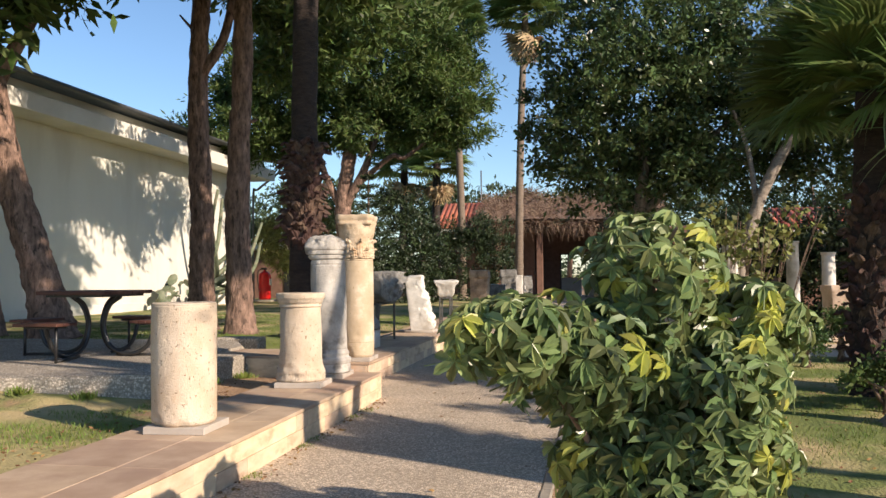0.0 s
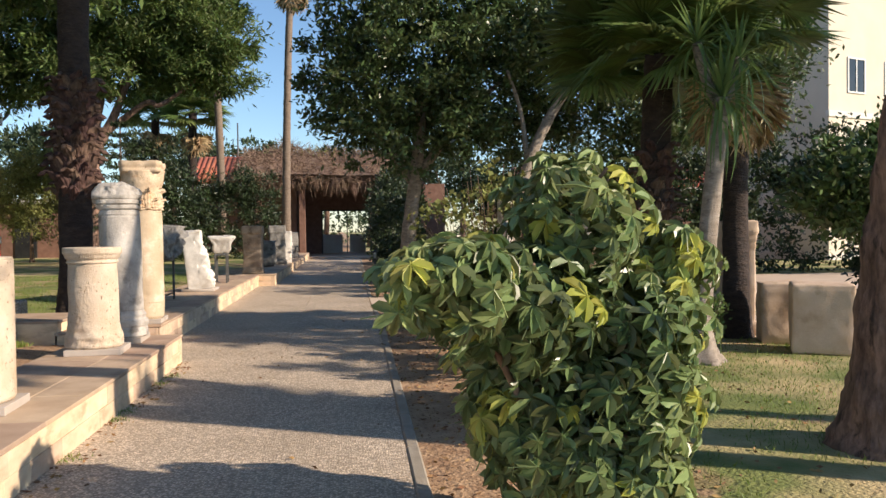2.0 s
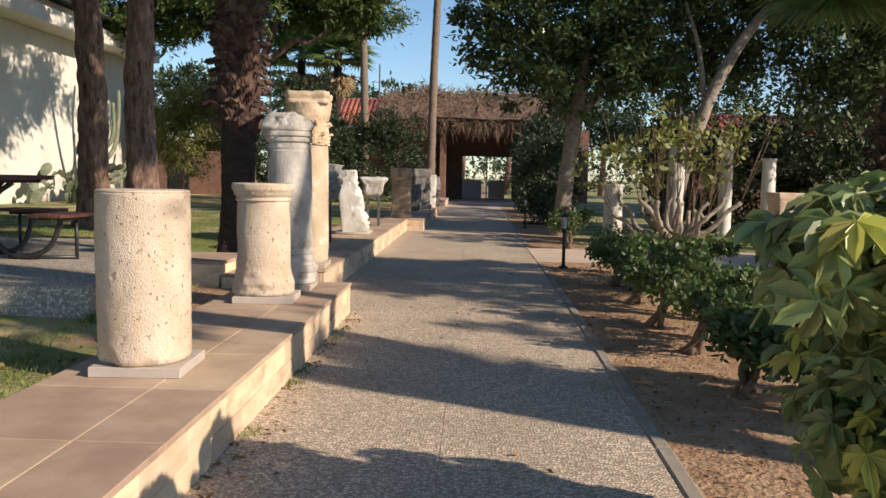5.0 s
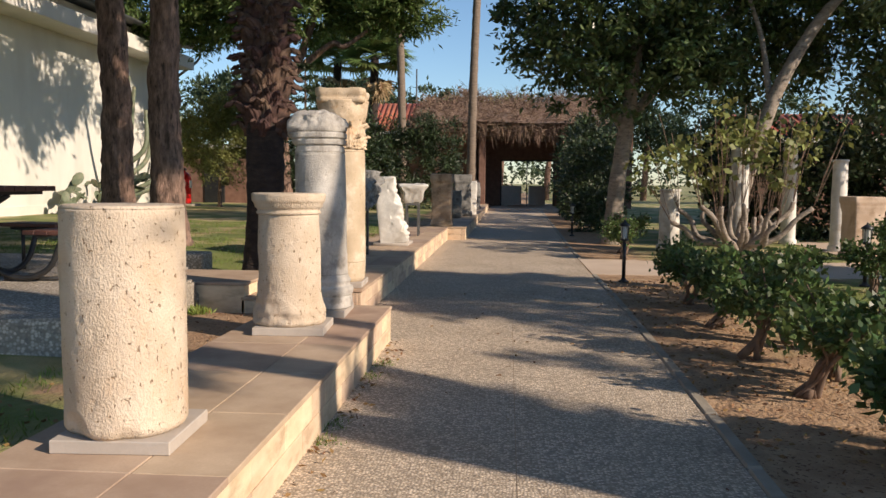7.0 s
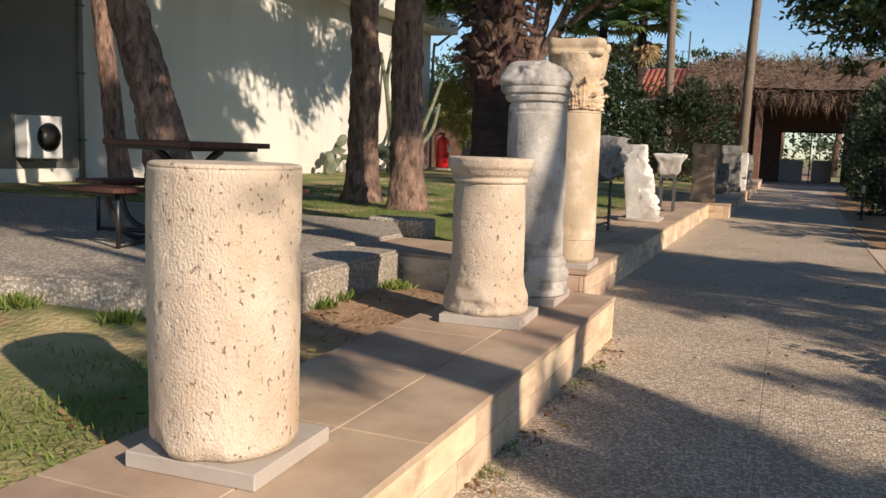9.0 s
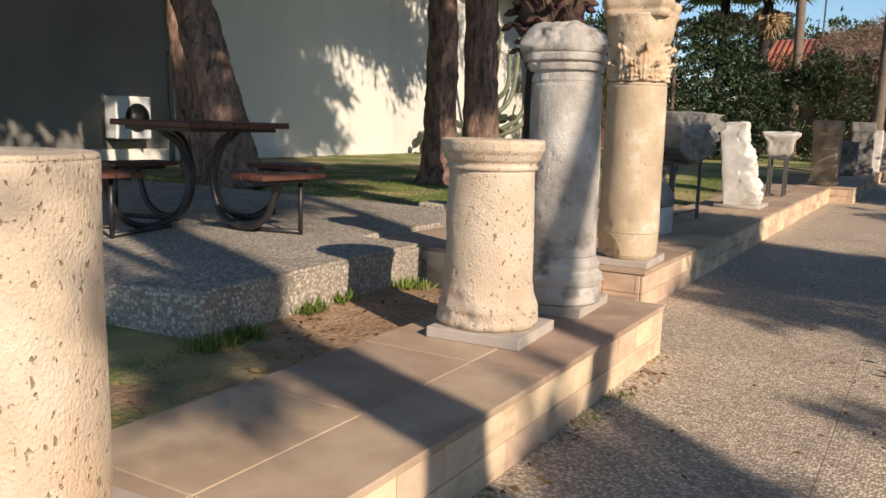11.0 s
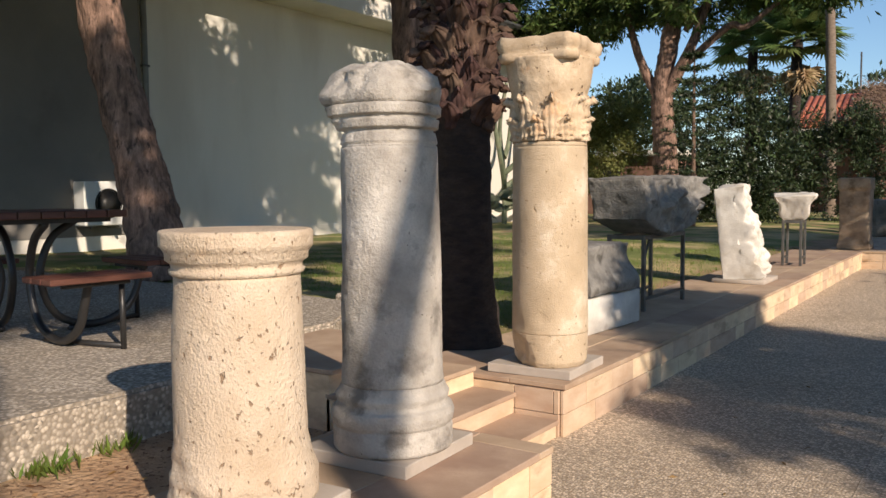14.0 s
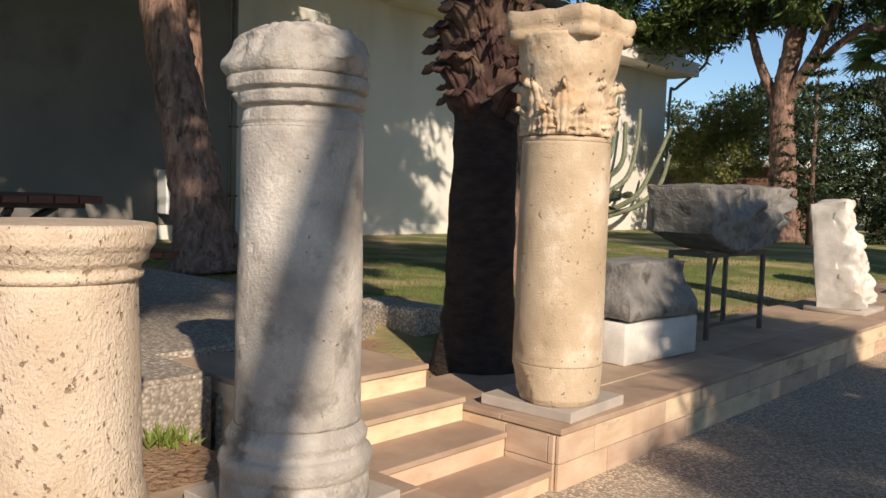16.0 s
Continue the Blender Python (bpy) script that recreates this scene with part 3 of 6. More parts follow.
ac = thing("air_conditioner", (-15.36, 16.35, 0.78), "white outdoor air-conditioning unit on the cream wall", "air conditioner")
part("casing", mesh(*box(-0.18, -0.42, 0.06, 0.18, 0.42, 0.9, 0.02), WHITEPLASTIC, False), ac)
ring = [Vector((0.185, 0.08 + 0.27 * math.cos(a * math.pi / 12), 0.48 + 0.27 * math.sin(a * math.pi / 12))) for a in range(25)]
part("fan_guard", mesh(*join(tube(ring, 0.018, 6), moved(lathe([(0.001, 0), (0.25, 0.004)], 24, step=0.3), pose(0.183, 0.08, 0.48, 0, 90, 0))), BLACKPLASTIC), ac, "round black fan grille")
for s in (-0.3, 0.3):
    part("bracket", mesh(*box(-0.25, s - 0.02, 0.0, 0.2, s + 0.02, 0.055, 0.004), STEEL, False), ac)


# ---- ancient stones ----
def worn(amp, pit, seed, soft=1.0, chips=()):
    """Moves the skin of a turned stone: slow waves, fine grain, pores drawn out upwards, and broken places (centre, radius, depth)."""
    def shift(p, w):
        d = amp * noise.fractal(Vector((p.x * 3 + seed, p.y * 3, p.z * 2)), 1.0, 2.0, 4)
        h = noise.noise(Vector((p.x * 38 + seed, p.y * 38, p.z * 24)))
        g = noise.noise(Vector((p.x * 60, p.y * 60 + seed, p.z * 30)))
        d -= pit * max(0.0, h - 0.36) * 4.5 + 0.0012 * soft * g
        q = p + w * d
        for c, r, depth in chips:
            k = (q - Vector(c)).length / r
            if k < 1:
                n = 0.75 + 0.5 * noise.noise(Vector((p.x * 14, p.y * 14, p.z * 14 + seed)))
                q -= w * depth * (1 - k * k) * n
        return q
    return shift


def plinth(size, x, y, z, rz, label="sawn grey stone plinth slab under an ancient column"):
    th = new("plinth", mesh(*box(-size / 2, -size / 2, 0, size / 2, size / 2, 0.055, 0.004), PLINTH, False))
    th.matrix_world = pose(x, y, z, 0, 0, rz)
    return tagged(th, label, "plinth", "column plinths on the ledge")


def column(name, x, y, z, profile, mat, label, shift, segs=112, tilt=(0, 0), rz=0.0, step=0.011):
    th = new(name, mesh(*lathe(profile, segs, shift, step), mat))
    th.matrix_world = pose(x, y, z, tilt[0], tilt[1], rz)
    return tagged(th, label, "column", "ancient columns on the ledge")


def column_parts(name, x, y, z, cuts, profile, mat, label, shift, tilt=(0, 0)):
    """A turned stone whose base, shaft and mouldings are parts; cuts: each part's name and the height at which it begins."""
    th = thing(name, (x, y, z), label, "column", "ancient columns on the ledge")
    th.matrix_world = pose(x, y, z, tilt[0], tilt[1], 0)
    for i, (part_name, z0) in enumerate(cuts):
        z1 = cuts[i + 1][1] if i + 1 < len(cuts) else 99
        rows = [(r, h) for r, h in profile if z0 <= h <= z1]
        part(part_name, mesh(*lathe(rows, 132, shift, 0.006 if z1 - z0 < 0.3 else 0.011), mat), th)
    return th


TOP = 0.313
plinth(0.48, -3.235, 6.44, TOP, 3)
column_parts("column_drum", -3.25, 6.42, TOP + 0.056, (("drum_body", 0.0), ("top_edge", 0.905)), [(0.220, 0), (0.233, 0.012), (0.243, 0.03), (0.245, 0.45), (0.245, 0.905), (0.240, 0.918), (0.231, 0.921), (0.01, 0.921)],
       TRAVERTINE, "cream travertine column drum, pitted, on the ledge", worn(0.006, 0.004, 2.0, chips=[((0.1, -0.22, 0.0), 0.06, 0.03), ((-0.12, -0.2, 0.02), 0.09, 0.03)]))
plinth(0.55, -3.42, 3.98, TOP, 4)
column_parts("column_drum", -3.42, 3.98, TOP + 0.056, (("drum_body", 0.0), ("top_edge", 0.84)), [(0.235, 0), (0.25, 0.02), (0.25, 0.84), (0.24, 0.85), (0.01, 0.85)], TRAVERTINE,
       "pale travertine column drum standing on the ledge", worn(0.008, 0.006, 9.0))
plinth(0.50, -3.215, 8.98, TOP, 4)
column_parts("column_stump", -3.25, 8.98, TOP + 0.056, (("shaft", 0.0), ("top_ring", 0.7841)), [(0.2445, 0.0), (0.2592, 0.0205), (0.2592, 0.1025), (0.2393, 0.1537), (0.2268, 0.2255), (0.2215, 0.5125), (0.2132, 0.7585), (0.2132, 0.7841), (0.2257, 0.7913), (0.2289, 0.8046), (0.2194, 0.8097), (0.2215, 0.8251), (0.2403, 0.8405), (0.2424, 0.861), (0.2498, 0.8712), (0.2592, 0.8835), (0.2612, 0.9286), (0.2529, 0.9379), (0.01, 0.9379)], TRAVERTINE,
       "pitted cream column stump with a moulded top ring", worn(0.007, 0.0035, 5.0, chips=[((-0.05, -0.2, 0.06), 0.14, 0.03), ((0.16, -0.15, 0.02), 0.1, 0.03), ((-0.19, 0.06, 0.84), 0.06, 0.02), ((-0.2, -0.05, 0.4), 0.12, 0.012), ((0.05, -0.2, 0.03), 0.10, 0.03), ((-0.17, -0.12, 0.10), 0.10, 0.035), ((0.19, -0.1, 0.12), 0.09, 0.02), ((0.1, -0.19, 0.885), 0.05, 0.015), ((-0.12, -0.18, 0.9), 0.06, 0.02)]))
plinth(0.53, -3.235, 9.79, TOP, 3)


def jagged(base, z0, seed):
    """Roughens everything above z0 into an uneven break."""
    def shift(p, w):
        q = base(p, w)
        k = min(1.0, max(0.0, (p.z - z0) / 0.05))
        if k:
            f = Vector((q.x * 6 + seed, q.y * 6, q.z * 6))
            q += k * (0.032 * noise.fractal(f, 0.9, 2.0, 4) * w + Vector((0, 0, 0.034 * noise.fractal(f * 1.0 + Vector((7, 0, 0)), 0.9, 2.0, 4) - 0.10 * max(0.0, q.x - 0.06) * k)))
        return q
    return shift


column_parts("column_shaft", -3.19, 9.765, TOP + 0.056, (("base", 0.0), ("shaft", 0.27), ("neck_moulding", 1.2402), ("broken_top", 1.4117)),
       [(0.243, 0), (0.252, 0.012), (0.252, 0.085), (0.246, 0.1), (0.256, 0.115), (0.262, 0.145), (0.254, 0.17), (0.236, 0.18), (0.232, 0.2), (0.238, 0.21), (0.24, 0.225), (0.226, 0.245), (0.216, 0.27), (0.211, 0.3582), (0.208, 0.7894), (0.2, 1.2402), (0.1939, 1.252), (0.2015, 1.2578), (0.1933, 1.297), (0.1841, 1.3029), (0.1841, 1.3108), (0.2054, 1.3157), (0.2081, 1.35), (0.1961, 1.3558), (0.1961, 1.3627), (0.2155, 1.3686), (0.2174, 1.4019), (0.2091, 1.4117), (0.2118, 1.4264), (0.2091, 1.495), (0.1961, 1.544), (0.16, 1.5734), (0.06, 1.5881), (0.01, 1.5901)],
       MARBLE, "weathered grey marble column shaft with a broken top", jagged(worn(0.006, 0.004, 3.0, chips=[((0.12, -0.21, 0.1), 0.09, 0.02), ((0.1, -0.15, 1.56), 0.12, 0.03), ((-0.17, -0.1, 0.75), 0.1, 0.008), ((0.2, 0.0, 1.4), 0.07, 0.012), ((-0.185, -0.13, 1.45), 0.15, -0.075), ((-0.13, -0.22, 1.52), 0.07, 0.05), ((0.0, -0.23, 1.52), 0.06, 0.012)]), 1.4117, 4.0), tilt=(-0.4, -0.6))
plinth(0.55, -3.44, 11.66, 0.313, 3)
column_parts("column_shaft", -3.385, 11.60, 0.369, (("foot", 0.0), ("shaft", 0.2), ("collar", 1.322)), [(0.208, 0), (0.226, 0.03), (0.232, 0.2), (0.230, 0.6), (0.226, 1.322), (0.223, 1.347), (0.19, 1.35), (0.01, 1.35)], SANDSTONE,
       "smooth yellow limestone column shaft below a carved capital", worn(0.004, 0.002, 11.0, 0.6, chips=[((-0.14, -0.19, 0.04), 0.16, 0.05), ((0.06, -0.22, 0.30), 0.05, 0.008), ((-0.1, -0.2, 0.26), 0.05, 0.008)]))


def acanthus(height, width, curl, lobes=4):
    """One upright carved leaf with lobed edges, a midrib and a tip that bends outwards (towards +x)."""
    verts, faces = [], []
    rows, cols = 16, 13
    for i in range(rows):
        t = i / (rows - 1)
        w = width * (0.55 + 0.45 * math.sin(math.pi * min(1, t * 1.15))) * (1 - 0.75 * max(0, t - 0.7) / 0.3)
        w *= 0.86 + 0.16 * math.cos(2 * math.pi * lobes * t)
        out = 0.012 + curl * max(0.0, t - 0.45) ** 2 * 3.2
        z = height * (t if t < 0.86 else 0.86 - (t - 0.86) * 0.9)
        for j in range(cols):
            s = j / (cols - 1) * 2 - 1
            x = out + 0.016 * (1 - s * s) + 0.010 * math.cos(s * math.pi * 4.0) * (1 - 0.4 * t) + 0.006 * math.cos(2 * math.pi * lobes * t)
            verts.append((x - 0.02 * s * s, s * w / 2, z - 0.02 * abs(s) * (1 if t > 0.2 else 0)))
    for i in range(rows - 1):
        for j in range(cols - 1):
            a = i * cols + j
            faces.append((a, a + 1, a + cols + 1, a + cols))
    n = len(verts)
    verts += [(v[0] - 0.03, v[1], v[2]) for v in verts]
    faces += [tuple(q + n for q in f[::-1]) for f in faces]
    rim = [j for j in range(cols)] + [i * cols + cols - 1 for i in range(1, rows)] + [(rows - 1) * cols + j for j in range(cols - 2, -1, -1)] + [i * cols for i in range(rows - 2, 0, -1)]
    faces += [(b, a, a + n, b + n) for a, b in zip(rim, rim[1:] + rim[:1])]
    return verts, faces


def capital(x, y, z):
    th = thing("corinthian_capital", (x, y, z), "worn carved limestone capital with two rows of acanthus leaves", "capital", rz=6)
    rough = worn(0.006, 0.006, 21.0, 1.5)
    part("bell", mesh(*lathe([(0.212, 0), (0.224, 0.012), (0.208, 0.035), (0.212, 0.18), (0.226, 0.28), (0.246, 0.34), (0.258, 0.42), (0.268, 0.49), (0.01, 0.49)], 96, rough), CARVED), th)

    def rub(vf, m, seed):
        out = []
        for p in moved(vf, m)[0]:
            q = Vector(p)
            out.append(q + Vector((q.x, q.y, 0)).normalized() * 0.008 * noise.noise(q * 16 + Vector((seed, 0, 0))) + Vector((0, 0, 0.006 * noise.noise(q * 22))))
        return out, vf[1]

    for ring, (h, w, c, z0, r) in enumerate(((0.175, 0.150, 0.045, 0.0, 0.208), (0.315, 0.165, 0.05, 0.01, 0.206))):
        for k in range(8):
            a = 45 * k + 22.5 * ring
            part("acanthus_leaf", mesh(*rub(acanthus(h, w, c), pose(0, 0, z0, 0, 0, a) @ pose(r, 0, 0), k + 9 * ring), CARVED), th)
    outline = []
    for k in range(4):
        for s in np.linspace(-1, 1, 15)[:-1]:
            d = 0.240 + 0.022 * abs(s) ** 2.2
            p = pose(0, 0, 0, 0, 0, 90 * k) @ Vector((d, s * 0.245, 0))
            q = p * (1 - 0.10 * max(0, abs(s) - 0.85) / 0.15)
            if k == 0:
                q *= 1 - 0.06 * (0.5 + noise.noise(q * 9))
            outline.append((q.x, q.y))
    rows = [(0.93, 0.465), (0.97, 0.48), (0.985, 0.51), (0.95, 0.52), (1.0, 0.535), (1.02, 0.57), (1.0, 0.60), (0.98, 0.607)]
    verts, faces, n = [], [], len(outline)
    for s, zz in rows:
        for px, py in outline:
            q = Vector((px * s, py * s, zz))
            d = 0.012 * noise.fractal(q * 7, 1.0, 2.0, 3)
            verts.append((q.x * (1 + d * 2), q.y * (1 + d * 2), zz + (d if zz > 0.55 else 0)))
    for i in range(len(rows) - 1):
        faces += [(i * n + k, i * n + (k + 1) % n, (i + 1) * n + (k + 1) % n, (i + 1) * n + k) for k in range(n)]
    faces += [tuple(range(n))[::-1], tuple(range((len(rows) - 1) * n, len(rows) * n))]
    part("abacus", mesh(verts, faces, CARVED), th, "chipped concave slab on the capital")


capital(-3.385, 11.60, 1.722)


def stone(name, vf, mat, loc, label, category="stone", rz=0, tilt=(0, 0), group=""):
    ob = new(name, mesh(*vf, mat))
    ob.matrix_world = pose(*loc, tilt[0], tilt[1], rz)
    return tagged(ob, label, category, group)


# a white block with a grey cornice piece on it
stone("stone_block", box(-0.25, -0.46, 0, 0.25, 0.46, 0.28, 0.01), WHITESTONE, (-3.90, 13.30, 0.313), "sawn white stone block carrying a fragment", rz=-4)


def cornice_shape(p):
    t = p.z / 0.40
    return Vector((p.x * (1.12 - 0.35 * t + 0.12 * math.sin(t * 7)), p.y * (1.1 - 0.2 * t + 0.08 * math.sin(t * 6)), p.z))


stone("cornice_fragment", rock((0.48, 0.80, 0.40), 0.02, 0.018, 4.0, cornice_shape), GREYSTONE, (-3.90, 13.30, 0.595), "grey moulded cornice fragment lying on a white block", "fragment", rz=-4)


def stand(x, y, z, lx, ly, h, rz, label):
    th = thing("steel_stand", (x, y, z), label, "stand", "steel stands under fragments", rz)
    for sx in (-1, 1):
        for sy in (-1, 1):
            part("leg", mesh(*box(sx * lx - 0.018, sy * ly - 0.018, 0, sx * lx + 0.018, sy * ly + 0.018, h, 0.003), STEEL, False), th)
        part("rail", mesh(*box(sx * lx - 0.016, -ly, h - 0.04, sx * lx + 0.016, ly, h - 0.003), STEEL, False), th)
        part("rail", mesh(*box(sx * lx - 0.012, -ly, 0.10, sx * lx + 0.012, ly, 0.125), STEEL, False), th)
    for sy in (-1, 1):
        part("rail", mesh(*box(-lx, sy * ly - 0.016, h - 0.042, lx, sy * ly + 0.016, h - 0.005), STEEL, False), th)
    part("brace", mesh(*tube([(lx, -ly, h - 0.25), (lx, -ly + 0.12, h - 0.04)], 0.012, 6), STEEL), th)


stand(-3.95, 14.80, 0.313, 0.17, 0.50, 0.70, -2, "welded steel stand on the ledge carrying a sarcophagus fragment")


def garland(p):
    """A coffin fragment: rounded underside, front carved with hanging garlands."""
    t = p.z / 0.52
    q = Vector((p.x, p.y * (0.86 + 0.14 * t), p.z + 0.10 * (p.y / 0.6) ** 2 * (1 - t)))
    if p.x > 0.1:
        swag = abs(math.sin(p.y * 4.6)) * 0.16
        rope = max(0.0, 1 - abs(p.z - 0.40 + swag) / 0.07)
        q.x += (0.06 * rope + 0.10 * max(0.0, noise.noise(Vector((p.y * 9, p.z * 9, 4)))) + 0.03 * noise.noise(Vector((p.y * 20, p.z * 20, 2)))) * (1 if p.y > -0.38 else 0.1) - 0.05 * max(0, 0.35 - t)
    return q


stone("sarcophagus_fragment", rock((0.56, 1.46, 0.54), 0.02, 0.028, 8.0, garland), GREYSTONE, (-3.92, 14.72, 1.013), "dark weathered sarcophagus fragment carved with garlands", "fragment", rz=-3)


def relief(p):
    """A broken relief slab: slanting sides, deep carving on the face towards the path."""
    t = p.z / 1.12
    q = Vector((p.x, p.y * (1.0 - 0.42 * t) - 0.10 * t, p.z))
    if p.x > 0.05:
        q.x = p.x * (1.1 - 0.62 * t) + 0.07 * noise.noise(Vector((p.y * 12, p.z * 12, 2))) + 0.05 * max(0, math.sin(p.z * 13 + p.y * 8) * math.cos(p.y * 11))
    return q


stone("plinth", box(-0.3, -0.36, 0, 0.3, 0.36, 0.05, 0.004), PLINTH, (-3.66, 17.35, 0.313), "sawn stone slab under a relief fragment", "plinth")
stone("relief_fragment", rock((0.42, 0.70, 1.12), 0.022, 0.02, 12.0, relief), WHITESTONE, (-3.66, 17.35, 0.364), "white marble relief fragment, broken and leaning back", "fragment", rz=4, tilt=(3, -6))
stand(-3.62, 19.9, 0.313, 0.12, 0.2, 0.66, 3, "thin steel stand under a capital fragment")


def bracket(p):
    t = p.z / 0.38
    return Vector((p.x * (0.55 + 0.55 * t + 0.1 * math.sin(t * 8)), p.y * (0.5 + 0.55 * t), p.z + 0.05 * p.y))


stone("capital_fragment", rock((0.5, 0.78, 0.38), 0.025, 0.04, 16.0, bracket), WHITESTONE, (-3.62, 19.9, 0.975), "pale broken capital fragment on a steel stand", "fragment", rz=10)


def altar(p):
    t = p.z / 1.2
    k = 1.0 + (0.14 if t < 0.10 else 0.05 if t < 0.14 else 0.10 if t > 0.9 else 0.0)
    return Vector((p.x * k, p.y * k, p.z))


stone("altar_stone", rock((0.50, 0.52, 1.30), 0.025, 0.015, 20.0, altar), BROWNSTONE, (-3.33, 23.75, 0.313), "brown inscribed altar stone standing on the ledge", "altar")
for i, (w, d, h, mat, x, yy, label) in enumerate((
        (0.5, 0.5, 0.85, GREYSTONE, -3.36, 27.6, "grey stone block standing on the ledge"),
        (0.55, 0.6, 1.35, GREYSTONE, -3.18, 29.4, "tall dark grey stone block on the ledge"),
        (0.40, 0.5, 1.15, WHITESTONE, -2.98, 30.6, "pale carved stone block on the ledge"),
        (0.5, 0.6, 0.7, WHITESTONE, -3.2, 33.6, "low pale carved stone on the ledge"),
        (0.45, 0.5, 1.1, GREYSTONE, -3.1, 36.5, "upright weathered stone on the ledge"))):
    stone("stone_block", rock((w, d, h), 0.035, 0.03, 30.0 + i, altar if i in (1, 4) else None), mat, (x, yy + 0.8, 0.313), label, "stone", rz=5 * i, group="stone blocks along the ledge")

# right-hand stones by the court


def pedestal_shape(h):
    def shape(p):
        t = p.z / h
        k = 1.0 + (0.12 if t > 0.9 else 0.07 if t > 0.82 else 0.03 if t > 0.76 else 0.1 if t < 0.12 else 0.0)
        return Vector((p.x * k, p.y * k, p.z))
    return shape


PINKSTONE = material("pinkish_limestone", (0.52, 0.38, 0.27), (0.66, 0.52, 0.40), 4.0, 60, 0.9, 0.4, spot=(0.42, 0.3, 0.2), spot_scale=3.0, bump_dist=0.008)
stone("pedestal", rock((0.58, 0.58, 1.5), 0.025, 0.012, 41.0, pedestal_shape(1.5)), PINKSTONE, (4.25, 11.35, 0.0), "pinkish moulded stone pedestal beside the lawn", "pedestal", rz=-22)
stone("stone_block", rock((0.46, 0.5, 0.74), 0.03, 0.02, 43.0), PINKSTONE, (4.42, 10.45, 0.0), "rough pinkish limestone block on the grass", "stone", rz=-20, group="blocks beside the lawn")
stone("stone_block", rock((0.66, 0.66, 0.78), 0.03, 0.012, 44.0), PINKSTONE, (4.48, 9.62, 0.0), "squared pinkish limestone block on the grass", "stone", rz=-27, group="blocks beside the lawn")
stone("pedestal", rock((0.56, 0.56, 1.2), 0.03, 0.012, 46.0, pedestal_shape(1.2)), PINKSTONE, (5.05, 19.4, 0.0), "cream moulded pedestal beyond the side path", "pedestal", rz=5)
for x, yy, h, r in ((5.3, 21.2, 1.95, 0.16), (2.9, 20.0, 2.2, 0.19), (5.0, 23.4, 2.3, 0.17), (1.75, 21.0, 1.3, 0.22), (7.4, 20.5, 1.3, 0.2)):
    column("column_shaft", x, yy, 0.0, [(r * 1.2, 0), (r * 1.2, 0.1), (r, 0.14), (r * 0.92, h - 0.06), (r * 1.05, h - 0.04), (r * 1.05, h), (0.01, h)], WHITESTONE,
           "pale marble column shaft standing in the garden", worn(0.006, 0.003, x), 40, step=0.03)


# ---- table and small fittings ----
def picnic_table(x, y, z, rz):
    th = thing("picnic_table", (x, y, z), "red-brown wooden picnic table on dark curved steel legs, four seats attached", "table", rz=rz)
    n, s = 7, 0.96
    for i in range(n):
        a = -s / 2 + i * s / n
        part("table_board", mesh(*box(-s / 2, a, 0.765, s / 2, a + s / n - 0.008, 0.81, 0.005), WOOD, False), th)
    part("table_frame", mesh(*join(box(-0.4, -0.4, 0.735, 0.4, -0.36, 0.763), box(-0.4, 0.36, 0.735, 0.4, 0.4, 0.763), box(-0.4, -0.36, 0.735, -0.36, 0.36, 0.763), box(0.36, -0.36, 0.735, 0.4, 0.36, 0.763)), DARKMETAL, False), th)
    for k in range(4):
        m = pose(0, 0, 0, 0, 0, 90 * k)
        for i in range(3):
            a = 0.70 + i * 0.115
            part("seat_board", mesh(*moved(box(a, -0.30, 0.42, a + 0.107, 0.30, 0.455, 0.005), m), WOOD, False), th)
        arc = smooth_line([(0.36, 0, 0.735), (0.20, 0, 0.62), (0.12, 0, 0.38), (0.22, 0, 0.12), (0.48, 0, 0.03), (0.72, 0, 0.12), (0.83, 0, 0.33), (0.86, 0, 0.42)], 5)
        part("leg", mesh(*moved(tube(arc, 0.026, 8), m), DARKMETAL), th, "curved dark steel leg")
        part("post", mesh(*moved(join(tube([(0.90, 0.18, 0.0), (0.90, 0.18, 0.42)], 0.018, 8), tube([(0.76, -0.2, 0.405), (0.76, 0.2, 0.405)], 0.015, 6), tube([(0.95, -0.2, 0.405), (0.95, 0.2, 0.405)], 0.015, 6)), m), DARKMETAL), th)
        part("foot_rail", mesh(*moved(tube([(0.30, 0, 0.02), (0.90, 0.18, 0.02)], 0.018, 6), m), DARKMETAL), th)


picnic_table(-6.25, 9.85, 0.521, -5)
picnic_table(-9.6, 8.9, 0.521, 30)


